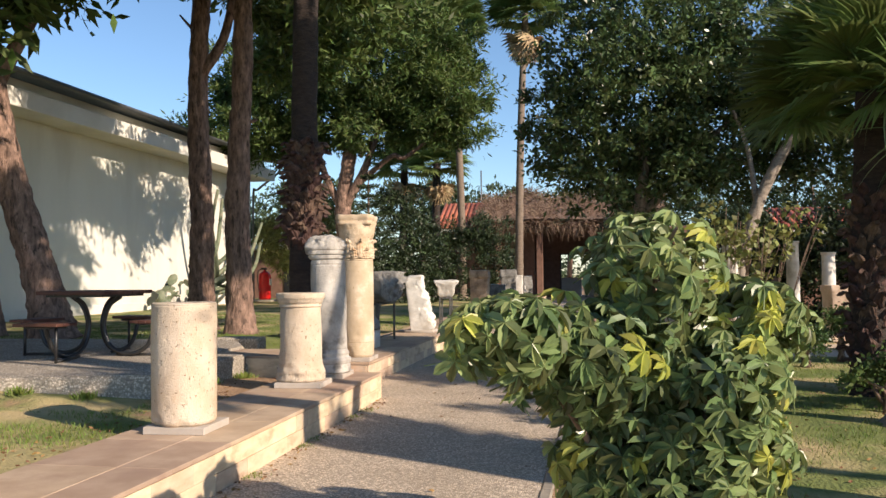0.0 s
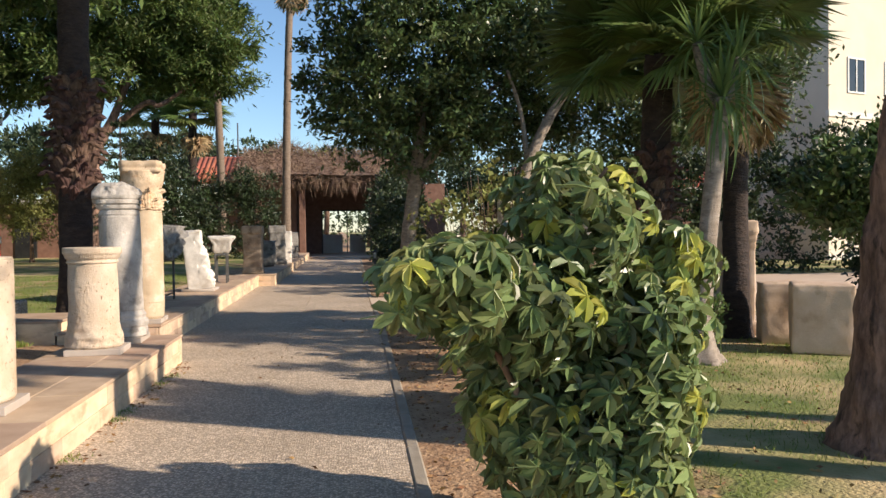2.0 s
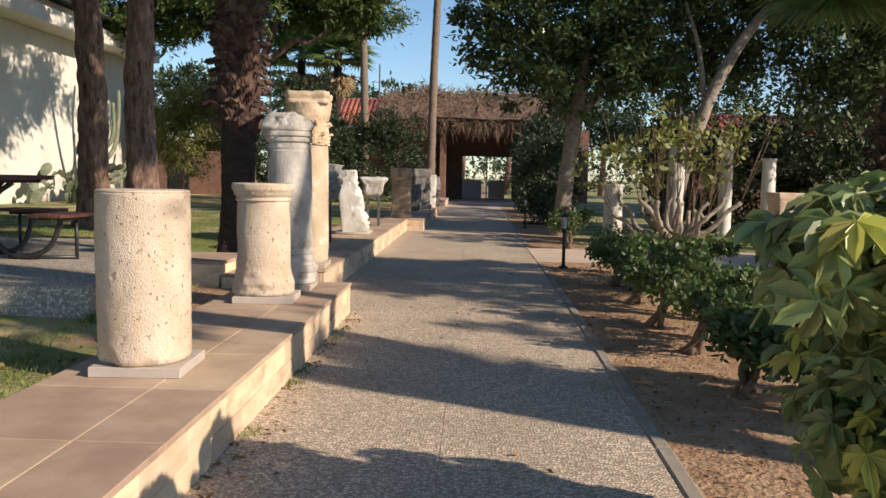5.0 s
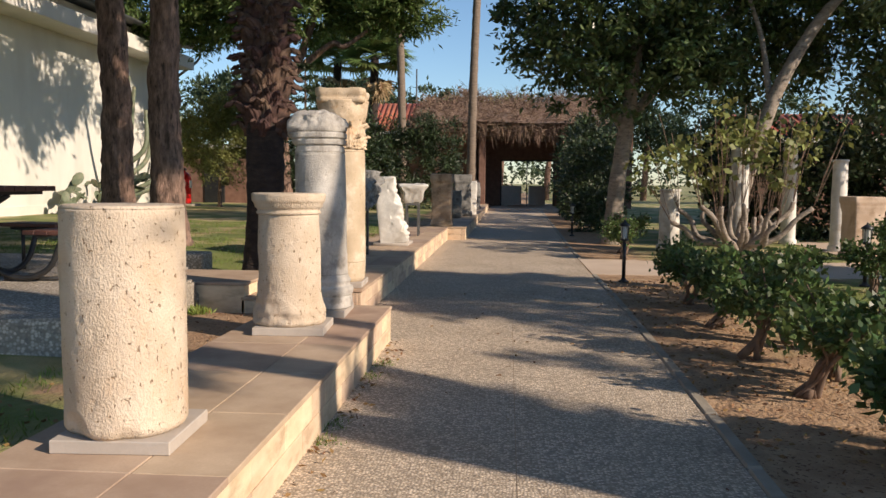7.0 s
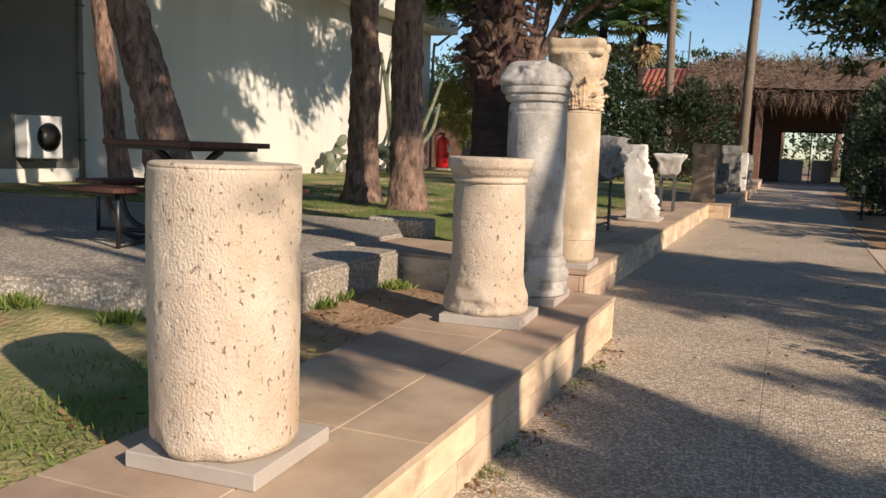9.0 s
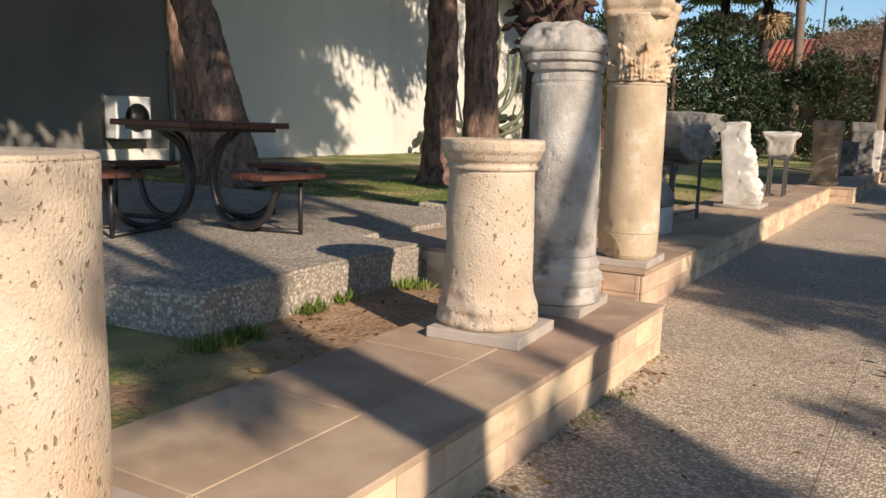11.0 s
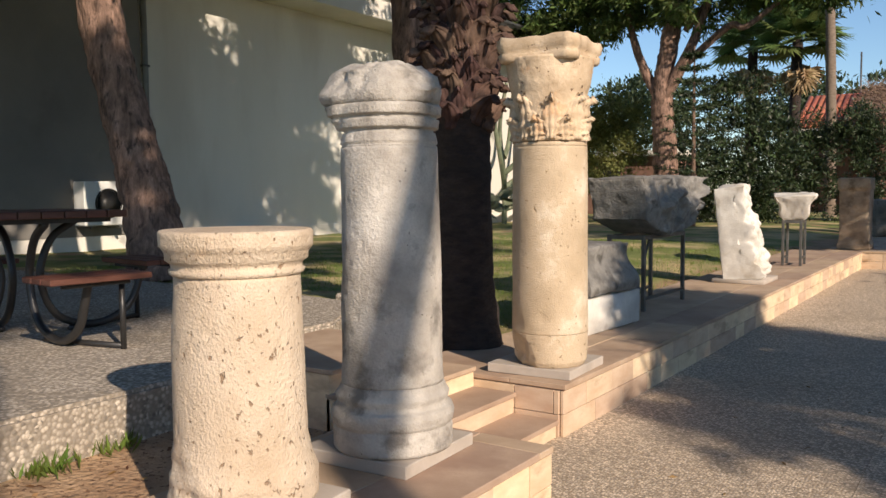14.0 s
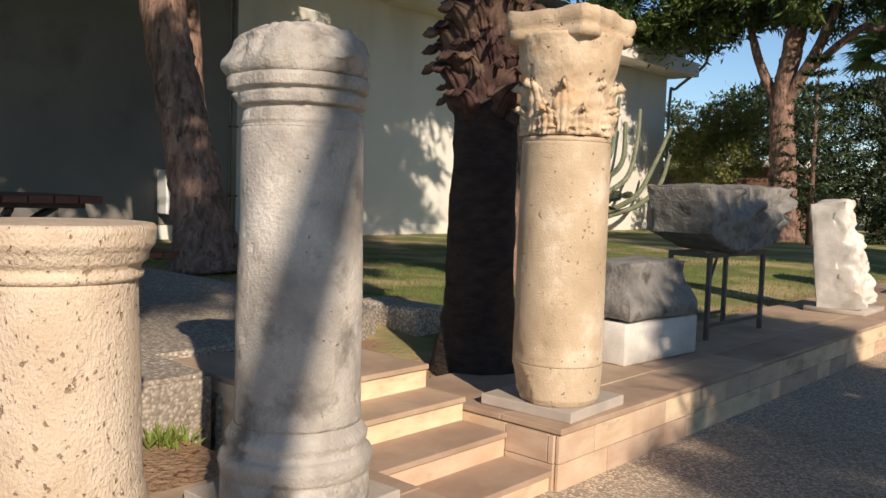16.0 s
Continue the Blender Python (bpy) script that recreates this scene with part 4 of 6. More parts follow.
def garden_lamp(x, y, z=0.0):
    th = thing("garden_lamp", (x, y, z), "short black bollard lamp with a frosted glass lantern", "lamp", "bollard lamps along the path")
    part("base", mesh(*lathe([(0.075, 0), (0.075, 0.02), (0.04, 0.035), (0.03, 0.06), (0.01, 0.06)], 16, step=0.05), DARKMETAL), th)
    part("pole", mesh(*tube([(0, 0, 0.05), (0, 0, 0.60)], 0.028, 10), DARKMETAL), th)
    part("collar", mesh(*lathe([(0.03, 0.58), (0.062, 0.60), (0.062, 0.62), (0.01, 0.62)], 12, step=0.05), DARKMETAL), th)
    part("glass", mesh(*lathe([(0.048, 0.622), (0.056, 0.80), (0.01, 0.80)], 8, step=0.2), LAMPGLASS, False), th, "frosted glass lantern")
    for k in range(4):
        a = math.pi / 2 * k + math.pi / 4
        c, s = math.cos(a), math.sin(a)
        part("cage_bar", mesh(*tube([(0.055 * c, 0.055 * s, 0.62), (0.064 * c, 0.064 * s, 0.80)], 0.006, 5), DARKMETAL), th)
    part("cap", mesh(*lathe([(0.08, 0.80), (0.082, 0.815), (0.05, 0.845), (0.015, 0.865), (0.012, 0.89), (0.001, 0.895)], 12, step=0.05), DARKMETAL), th)


garden_lamp(-0.02, 15.0)
garden_lamp(0.04, 25.4)
garden_lamp(3.3, 15.0)

fire = thing("fire_extinguisher", (-14.9, 36.0, rise(-14.9, 36.0)), "large red wheeled fire extinguisher on a stone base", "fire extinguisher")
part("base", mesh(*box(-0.5, -0.5, 0, 0.5, 0.5, 0.10, 0.02), KERB, False), fire)
part("cylinder", mesh(*lathe([(0.01, 0.1), (0.24, 0.1), (0.27, 0.14), (0.27, 1.15), (0.24, 1.27), (0.14, 1.36), (0.06, 1.4), (0.06, 1.46), (0.01, 1.46)], 24, step=0.2), REDPAINT), fire)
part("valve", mesh(*join(box(-0.16, -0.04, 1.462, 0.1, 0.04, 1.53, 0.01), box(-0.25, -0.02, 1.53, 0.05, 0.02, 1.56, 0.005)), BLACKPLASTIC, False), fire)
part("hose", mesh(*tube(smooth_line([(-0.15, 0, 1.5), (-0.34, 0, 1.35), (-0.33, 0, 0.8), (-0.27, 0, 0.4)], 6), 0.022, 8), BLACKPLASTIC), fire)
part("label_plate", mesh(*box(0.255, -0.12, 0.75, 0.28, 0.12, 1.05, 0.004), WHITEPLASTIC, False), fire)


# ---- trees ----
def trunk_line(points, r0, r1, segs=30, rough=0.17, flare=0.5, seed=0.0, steps=26):
    line = smooth_line(points, steps)
    n = len(line) - 1
    radii = []
    for i, p in enumerate(line):
        t = i / n
        h = p.z - line[0].z
        radii.append(r0 + (r1 - r0) * t + r0 * flare * math.exp(-h / 0.28))
    return tube(line, radii, segs, rough, seed=seed)


def pine(name_label, x, y, points, r0, r1, limbs, blobs, count, group, leaf=(0.20, 0.022), clumps=160, spread=0.5):
    z = rise(x, y) - 0.04
    th = thing("pine_tree", (x, y, z), name_label, "tree", group)
    part("trunk", mesh(*trunk_line(points, r0, r1, seed=x), BARK), th)
    for pts, a, b in limbs:
        line = smooth_line(pts, 6)
        n = len(line) - 1
        part("limb", mesh(*tube(line, [a + (b - a) * i / n for i in range(n + 1)], 8, 0.12), BARK), th)
    if blobs:
        part("crown", crown(blobs, count, leaf[0], leaf[1], clumps, spread, 0.35, mat=PINELEAF), th, "dense green needle crown")
    return th


G = "pines before the hall"
# high side boughs, out of view, are added to dapple the hall wall
pine("tall pine with a reddish scaly trunk on the lawn", -8.45, 17.0, [(0, 0, 0), (0.02, 0, 2.5), (-0.1, 0.05, 5.5), (0.1, 0.1, 9), (0.4, 0, 12)], 0.275, 0.13,
     [([(0, 0.05, 5.6), (0.5, 0.2, 6.6), (0.9, 0.2, 9.0)], 0.13, 0.07), ([(0.1, 0.1, 9), (-1.4, 0.3, 10.5)], 0.08, 0.03), ([(-0.05, 0, 6.4), (-0.5, 0, 6.9)], 0.05, 0.02)],
     [((0.5, 0, 12.2), (3.0, 3.0, 2.0)), ((-1.6, 0.6, 10.4), (1.5, 1.5, 0.9)), ((2.6, -1.6, 8.7), (2.2, 2.0, 0.9)), ((0.8, 2.2, 8.8), (2.0, 1.6, 0.9)), ((1.2, 4.2, 8.4), (2.0, 1.8, 1.1)), ((1.4, 7.0, 9.2), (2.2, 2.0, 1.2)), ((0.2, 5.6, 7.6), (1.5, 1.3, 0.7))], 30000, G, (0.3, 0.045))
pine("tall pine with a scaly pinkish trunk and dark foot", -7.05, 15.9, [(0, 0, 0), (-0.06, 0, 2.5), (0.05, 0, 5.5), (0.0, 0.1, 9), (0.3, 0, 12)], 0.26, 0.13,
     [([(0, 0, 4.2), (0.35, 0, 4.3)], 0.06, 0.03), ([(0, 0.1, 8), (1.6, 0.5, 9.6), (2.4, 0.6, 9.8)], 0.08, 0.03), ([(0, 0.1, 7), (0.25, 0, 7.05)], 0.05, 0.03)],
     [((0.6, 0.3, 12.0), (3.0, 3.0, 1.8)), ((2.3, 0.8, 10), (1.4, 1.4, 0.8)), ((2.6, -2.0, 8.6), (2.0, 2.2, 0.9)), ((4.6, -1.0, 8.9), (1.6, 2.2, 0.9)), ((1.0, 1.6, 8.0), (1.4, 1.4, 0.7)), ((5.6, -4.0, 8.6), (1.8, 1.8, 0.9))], 24000, G, (0.3, 0.045))
pine("slim pine with a grey-red trunk before the wall", -11.35, 14.4, [(0, 0, 0), (-0.25, 0, 1.8), (-0.55, 0, 4.5), (-0.7, 0, 9)], 0.17, 0.10,
     [], [((-0.6, 0, 8.6), (2.6, 2.6, 1.8)), ((1.0, -1.8, 7.0), (2.0, 1.8, 1.2))], 16000, G, (0.3, 0.05))
pine("thick dark leaning pine beside the terrace", -9.15, 13.1, [(0, 0, 0), (-0.26, -0.05, 1.2), (-0.95, -0.1, 3.4), (-1.4, 0, 6), (-1.4, 0, 9)], 0.32, 0.16,
     [([(-1.15, 0, 4.5), (-0.2, 0.2, 6.4), (0.6, 0.2, 8)], 0.14, 0.06)], [((-0.4, 0, 9.2), (2.8, 2.8, 1.8)), ((1.6, -0.6, 7.6), (2.2, 2.0, 1.2)), ((-1.6, -2.4, 6.6), (2.2, 1.8, 1.3)), ((2.4, 1.6, 8.0), (2.0, 1.8, 1.0))], 22000, G, (0.3, 0.05))
# pine added out of view; its dense crown keeps sun off the wall
pine("dark-trunked pine added out of sight to shade the hall wall", -12.4, 9.6, [(0, 0, 0), (0.2, 0, 2.5), (0.2, 0, 5), (0.4, 0, 9)], 0.26, 0.14, [], [((2.4, 0.8, 6.0), (2.4, 2.0, 1.6)), ((4.4, -0.6, 7.2), (2.4, 2.2, 1.6)), ((0.9, -1.1, 5.6), (2.2, 2.2, 1.6)), ((2.9, -3.1, 6.4), (2.6, 2.2, 1.7)), ((5.4, -3.1, 7.8), (2.4, 2.2, 1.5)), ((6.2, 1.2, 8.4), (2.2, 2.0, 1.3)), ((0.2, 1.2, 6.6), (2.0, 2.0, 1.6))], 34000, G, (0.36, 0.06), 420, 0.55)
# long limb and outer boughs, out of view, are added to shade the far lawn
pine("large pine with a thick furrowed trunk on the lawn", 2.55, 5.75, [(0, 0, 0), (0.03, -0.14, 1.5), (-0.02, -0.62, 3.2), (0.1, -0.9, 6), (0.3, -0.7, 9)], 0.25, 0.16,
     [([(0, -0.66, 3.6), (-0.6, -0.9, 4.8), (-1.5, -0.9, 6.4)], 0.09, 0.04), ([(0.1, -0.85, 5.6), (0.8, -0.5, 6.8), (1.3, -0.5, 7.8)], 0.1, 0.05), ([(0.1, -0.88, 6.2), (0.4, 1.8, 7.4), (0.4, 4.2, 8.3), (1.2, 6.2, 8.8)], 0.11, 0.04)],
     [((0.6, 0, 9.2), (2.6, 2.6, 1.4)), ((-1.5, -0.5, 7.0), (1.3, 1.2, 0.7)), ((1.4, -0.5, 7.8), (0.9, 0.7, 0.45)), ((0.5, 3.5, 8.0), (1.6, 1.4, 0.6)), ((-0.2, 5.2, 8.6), (1.6, 1.4, 0.6)), ((1.5, 6.6, 8.9), (1.6, 1.4, 0.6))], 26000, "", (0.26, 0.035))
# the great pine at the far end
pine("broad old pine with a dense rounded crown", -9.9, 32.6, [(0, 0, 0), (-0.1, 0, 2.4), (-0.2, 0, 4.2), (0.2, 0, 7), (0.6, 0, 11)], 0.42, 0.2,
     [([(-0.2, 0, 3.9), (0.8, -0.2, 5.6), (1.6, 0, 8)], 0.22, 0.1), ([(-0.1, 0, 3.6), (-1.0, 0, 5.4), (-1.6, 0.2, 7.5)], 0.2, 0.08),
      ([(0.3, 0, 4.8), (1.9, -0.4, 5.9), (2.5, -0.5, 5.85), (3.9, -0.4, 6.9)], 0.13, 0.06), ([(0.5, 0, 6), (2.0, 0.5, 8), (3.6, 0.4, 8.8)], 0.1, 0.04)],
     [((0.0, 0, 10.2), (3.4, 3.0, 2.6)), ((2.6, 0, 10.4), (2.6, 2.6, 3.0)), ((4.2, 0, 8.6), (1.7, 2.0, 2.2)), ((-2.6, 0, 8.8), (1.9, 2.2, 1.7)), ((1.2, 0.4, 12.8), (3.0, 2.6, 2.0)),
      ((4.6, 0, 7.4), (1.2, 1.6, 1.0)), ((-3.3, 0, 6.7), (1.3, 1.6, 0.9)), ((1.2, 0, 7.9), (1.6, 1.6, 0.8)), ((-1.4, 0, 7.5), (2.2, 2.0, 1.3)), ((1.6, -0.5, 7.2), (2.0, 2.0, 1.1)), ((3.2, 0, 7.6), (1.6, 1.8, 1.0)), ((-4.6, -0.4, 7.4), (1.9, 1.8, 1.0)), ((-6.4, -0.6, 7.0), (1.5, 1.5, 0.8)), ((-4.4, 0, 9.4), (2.0, 2.0, 1.4))], 135000, "", (0.24, 0.03), 900, 0.42)


def fan_leaf(rays, reach, length, droop, spread=250, seed=0):
    """A fan-shaped palm leaf on its stalk; it points along +x, stalk at the origin."""
    r = random.Random(seed)
    verts, faces = tube([(0, 0, 0), (length * 0.5, 0, 0.04 * length), (length, 0, -0.02 * length)], [0.018, 0.014, 0.01], 5)
    verts, faces = list(verts), list(faces)
    hub = Vector((length, 0, -0.02 * length))
    for i in range(rays):
        a = radians(-spread / 2 + spread * i / (rays - 1))
        d = Vector((math.cos(a), math.sin(a), 0.10 * math.cos(a)))
        s = Vector((-math.sin(a), math.cos(a), 0))
        L = reach * (0.8 + 0.2 * math.cos(a / 1.6)) * r.uniform(0.9, 1.05)
        w = L * math.pi * spread / 360 / rays * 0.75
        k = len(verts)
        mid, tip = hub + d * L * 0.6, hub + d * L
        tip.z -= droop * L * r.uniform(0.5, 1.3)
        mid.z -= droop * L * 0.15
        lift = Vector((0, 0, 0.012))
        verts += [hub, mid + s * w - lift, mid + lift, mid - s * w - lift, tip]
        faces += [(k, k + 1, k + 2), (k, k + 2, k + 3), (k + 1, k + 4, k + 2), (k + 2, k + 4, k + 3)]
    return verts, faces


def fan_palm(x, y, height, r0, r1, bend, fronds, reach, label, boots=(), skirt=0, bark=None, rays=26):
    z = rise(x, y) - 0.03
    th = thing("fan_palm", (x, y, z), label, "palm tree", "fan palms")
    pts = [(bend[0] * t * t, bend[1] * t * t, height * t) for t in (0, 0.15, 0.4, 0.7, 1.0)]
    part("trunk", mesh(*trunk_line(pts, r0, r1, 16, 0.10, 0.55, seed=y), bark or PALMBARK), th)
    top = Vector(pts[-1])
    shapes = [mesh(*fan_leaf(rays, reach, reach * 0.9, 0.25, seed=s), FROND, False) for s in range(3)]
    for i in range(fronds):
        a, e = i * 137.5, 75 - 95 * (i / fronds) ** 0.8
        part("frond", shapes[i % 3], th, m=pose(*top, 0, -e, a + random.uniform(-9, 9)) @ pose(0.05, 0, 0, random.uniform(-25, 25), 0, 0))
    if skirt:
        old = [mesh(*fan_leaf(16, reach * 0.9, reach * 0.6, 0.5, 160, s + 9), DEADFROND, False) for s in range(2)]
        for i in range(skirt):
            part("dead_frond", old[i % 2], th, m=pose(top.x, top.y, top.z - 0.1 - random.random() * 0.5, 0, 60 + random.random() * 25, i * 137.5) @ pose(0.1, 0, 0, random.uniform(-40, 40), 0, 0))
    if boots:
        b0, b1, n = boots
        shape = mesh(*moved(acanthus(0.22, 0.12, 0.10, 2), Matrix()), BOOT)
        for i in range(n):
            t = (i + random.random()) / n
            h = b0 + (b1 - b0) * t
            q = h / height
            c = Vector((bend[0] * q * q, bend[1] * q * q, h))
            r = r0 + (r1 - r0) * q
            part("leaf_base", shape, th, "dry split leaf base", m=pose(*c, 0, 0, i * 137.5) @ pose(r * 0.9, 0, 0, random.uniform(-25, 25), random.uniform(0, 26), random.uniform(-20, 20)) @ Matrix.Scale(random.uniform(0.8, 1.5), 4))
    return th


fan_palm(-4.36, 12.12, 8.6, 0.215, 0.17, (0.1, 0.1), 30, 0.95, "fan palm with a dark trunk and shaggy dry leaf bases", boots=(1.62, 3.1, 170))
fan_palm(-3.05, 33.2, 12.0, 0.17, 0.13, (0.35, 0.2), 34, 1.0, "tall slender fan palm beside the path", skirt=14, bark=SLIMBARK)
fan_palm(-6.55, 41.0, 13.8, 0.20, 0.16, (-0.45, 0.0), 36, 1.15, "tall slender fan palm behind dark shrubs", skirt=16, bark=SLIMBARK)
fan_palm(-8.2, 42.5, 7.0, 0.24, 0.2, (0.1, 0.0), 30, 1.1, "fan palm with hanging dead fronds", skirt=12)
fan_palm(-10.4, 44.5, 7.2, 0.24, 0.2, (0.1, 0.0), 26, 1.1, "fan palm with hanging dead fronds behind the pine", skirt=12)
fan_palm(3.15, 11.3, 3.7, 0.20, 0.19, (0.1, 0.0), 40, 0.9, "low fan palm with a shaggy trunk and dense fronds", boots=(0.2, 2.4, 110), skirt=0, rays=34)
fan_palm(4.15, 11.0, 4.0, 0.16, 0.15, (0.0, 0.0), 16, 0.72, "fan palm with golden dead fronds hanging down", skirt=60, rays=30)


def sword(length, width, bend):
    verts, faces, n = [], [], 6
    for i in range(n + 1):
        t = i / n
        w = width * (0.6 + 0.9 * t if t < 0.35 else 0.92 * (1 - ((t - 0.35) / 0.65) ** 1.6) + 0.02)
        z = -bend * length * t * t
        x = length * t * (1 - 0.25 * bend * t)
        verts += [(x, w / 2, z + w * 0.18), (x, 0, z), (x, -w / 2, z + w * 0.18)]
    for i in range(n):
        a = 3 * i
        faces += [(a, a + 3, a + 4, a + 1), (a + 1, a + 4, a + 5, a + 2)]
    return verts, faces


def yucca(x, y):
    th = thing("yucca_tree", (x, y, -0.03), "yucca tree with a smooth grey trunk, swollen foot and sword leaves", "tree")
    line = smooth_line([(0, 0, 0), (0.02, 0.02, 0.5), (0.12, 0.08, 1.3), (0.3, 0.2, 2.4), (0.38, 0.25, 2.85)], 12)
    n = len(line) - 1
    verts, faces = tube(line, [0.085 + 0.03 * (1 - i / n) + 0.17 * math.exp(-p.z / 0.16) for i, p in enumerate(line)], 28, 0.05)
    verts = [Vector(v) + Vector((v[0], v[1], 0)) * 0.22 * math.exp(-v[2] / 0.2) * math.cos(5 * math.atan2(v[1], v[0]) + 0.6) for v in verts]
    part("trunk", mesh(verts, faces, GREYBARK), th)
    shapes = [mesh(*sword(0.75, 0.05, b), SWORD) for b in (0.1, 0.35, 0.7, 1.0)]
    for hub, count, size in (((0.38, 0.25, 2.85), 70, 1.0), ((0.33, 0.22, 2.6), 26, 0.7), ((0.62, 0.35, 3.3), 46, 0.9), ((0.2, 0.5, 3.5), 40, 0.9)):
        for i in range(count):
            e = 80 - 120 * (i / count)
            part("sword_leaf", shapes[min(3, int(4 * i / count))], th, m=pose(*hub, 0, -e, i * 137.5 + random.uniform(-8, 8)) @ Matrix.Scale(size * random.uniform(0.75, 1.1), 4))
    for hub in ((0.62, 0.35, 3.3), (0.2, 0.5, 3.5)):
        part("limb", mesh(*tube(smooth_line([(0.36, 0.24, 2.7), ((0.36 + hub[0]) / 2, (0.24 + hub[1]) / 2, 3.0), hub], 4), 0.06, 10, 0.05), GREYBARK), th)


yucca(2.85, 9.2)


def broadleaf(name, x, y, points, r0, r1, limbs, blobs, count, leaf, mat, bark, label, clumps=300, spread=0.35, category="tree", inner=0.5):
    th = thing(name, (x, y, rise(x, y) - 0.03), label, category)
    if points:
        part("trunk", mesh(*trunk_line(points, r0, r1, 16, 0.08, 0.3, seed=x), bark), th)
    for pts, a, b in limbs:
        line = smooth_line(pts, 6)
        n = len(line) - 1
        part("limb", mesh(*tube(line, [a + (b - a) * i / n for i in range(n + 1)], 8, 0.08), bark), th)
    total = sum((r[0] * r[1] * r[2]) ** (2 / 3) for _, r in blobs)
    for c, r in blobs:
        w = (r[0] * r[1] * r[2]) ** (2 / 3) / total
        part("bough", crown([(c, r)], int(count * w), leaf[0], leaf[1], int(clumps * w), spread, inner, mat=mat), th)
    return th


broadleaf("evergreen_tree", 0.75, 22.6, [(0, 0, 0), (0.1, 0, 1.5), (0.3, 0, 3), (0.5, 0, 5)], 0.22, 0.14,
          [([(0.3, 0, 2.6), (-0.8, 0, 4.2), (-1.4, 0, 5.2)], 0.12, 0.05), ([(0.4, 0, 3), (1.7, 0, 4.6), (2.8, 0, 5.6)], 0.12, 0.05)],
          [((0.4, 0, 6.0), (2.9, 2.6, 2.7)), ((-0.9, 0, 5.0), (1.7, 1.8, 1.9)), ((2.4, 0, 5.4), (2.2, 2.2, 2.3)), ((0.6, 0, 8.2), (2.6, 2.4, 1.8)), ((0.5, -0.6, 4.2), (1.9, 1.8, 1.2)), ((4.2, 0.2, 5.8), (1.6, 2, 2.0)), ((4.2, 0.2, 7.6), (2.2, 2, 1.6))],
          70000, (0.17, 0.035), DARKLEAF, GREYBARK, "large evergreen tree with dark glossy leaves", 900, 0.34, inner=0.3)
broadleaf("leaning_tree", 3.0, 20.6, [(0, 0, 0), (0.05, 0, 0.9), (0.35, -0.1, 2.2), (0.75, -0.1, 3.4), (1.4, -0.1, 4.6), (2.2, 0, 5.6)], 0.17, 0.10,
          [([(0.6, -0.1, 3.0), (0.5, 0.3, 4.4), (0.2, 0.4, 5.4)], 0.07, 0.04)],
          [((2.4, 0.2, 6.2), (2.0, 2.0, 1.4)), ((4.2, 0.4, 4.6), (1.8, 1.6, 1.3)), ((3.6, 0.5, 3.4), (1.2, 1.2, 0.8)), ((5.6, 0.3, 5.6), (2.2, 2, 2.0))],
          30000, (0.16, 0.035), HEDGELEAF, GREYBARK, "leaning tree with a bare pale limb", 420, 0.36, inner=0.35)
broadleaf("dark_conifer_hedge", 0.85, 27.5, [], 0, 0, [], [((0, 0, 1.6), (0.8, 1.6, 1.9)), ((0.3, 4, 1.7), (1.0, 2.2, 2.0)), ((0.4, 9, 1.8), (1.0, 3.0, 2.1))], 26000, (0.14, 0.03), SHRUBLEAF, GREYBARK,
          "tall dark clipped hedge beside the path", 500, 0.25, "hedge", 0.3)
broadleaf("corner_shrub", -13.2, 35.4, [(0, 0, 0), (0, 0, 1.4)], 0.08, 0.05, [], [((0, 0, 2.5), (1.5, 1.3, 1.6)), ((0.7, 0.2, 3.1), (1.2, 1.1, 1.3)), ((-0.8, 0, 2.8), (1.0, 1.0, 1.4)), ((0.2, 0, 3.7), (1.0, 0.9, 0.9))], 26000, (0.11, 0.02), OLIVELEAF, TWIG,
          "rounded yellow-green shrub at the corner of the hall", 420, 0.22, "shrub", 0.4)
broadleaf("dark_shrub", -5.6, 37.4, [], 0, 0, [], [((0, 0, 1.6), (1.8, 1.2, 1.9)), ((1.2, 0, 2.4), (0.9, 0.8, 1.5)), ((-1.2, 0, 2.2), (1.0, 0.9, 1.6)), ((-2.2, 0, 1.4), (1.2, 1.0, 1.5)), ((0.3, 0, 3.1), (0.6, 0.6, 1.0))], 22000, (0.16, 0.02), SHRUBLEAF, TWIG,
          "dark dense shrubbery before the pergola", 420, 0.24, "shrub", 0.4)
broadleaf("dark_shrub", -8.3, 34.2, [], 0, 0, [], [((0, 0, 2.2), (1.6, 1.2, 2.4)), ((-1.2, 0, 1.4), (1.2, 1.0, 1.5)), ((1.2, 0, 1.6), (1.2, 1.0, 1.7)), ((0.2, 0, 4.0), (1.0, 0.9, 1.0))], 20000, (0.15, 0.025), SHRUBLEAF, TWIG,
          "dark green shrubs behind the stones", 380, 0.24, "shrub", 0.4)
broadleaf("garden_tree", 8.6, 14.0, [(0, 0, 0), (0.1, 0, 1.2), (0.1, 0, 2.4)], 0.12, 0.08, [], [((0, 0, 2.3), (1.5, 1.4, 0.8)), ((-0.8, 0, 1.9), (1.0, 1.0, 0.7)), ((0.7, 0, 2.6), (1.0, 1.0, 0.7))], 12000, (0.15, 0.035), ROSELEAF, GREYBARK,
          "small broad-leaved tree beyond the court", 260, 0.28, inner=0.4)
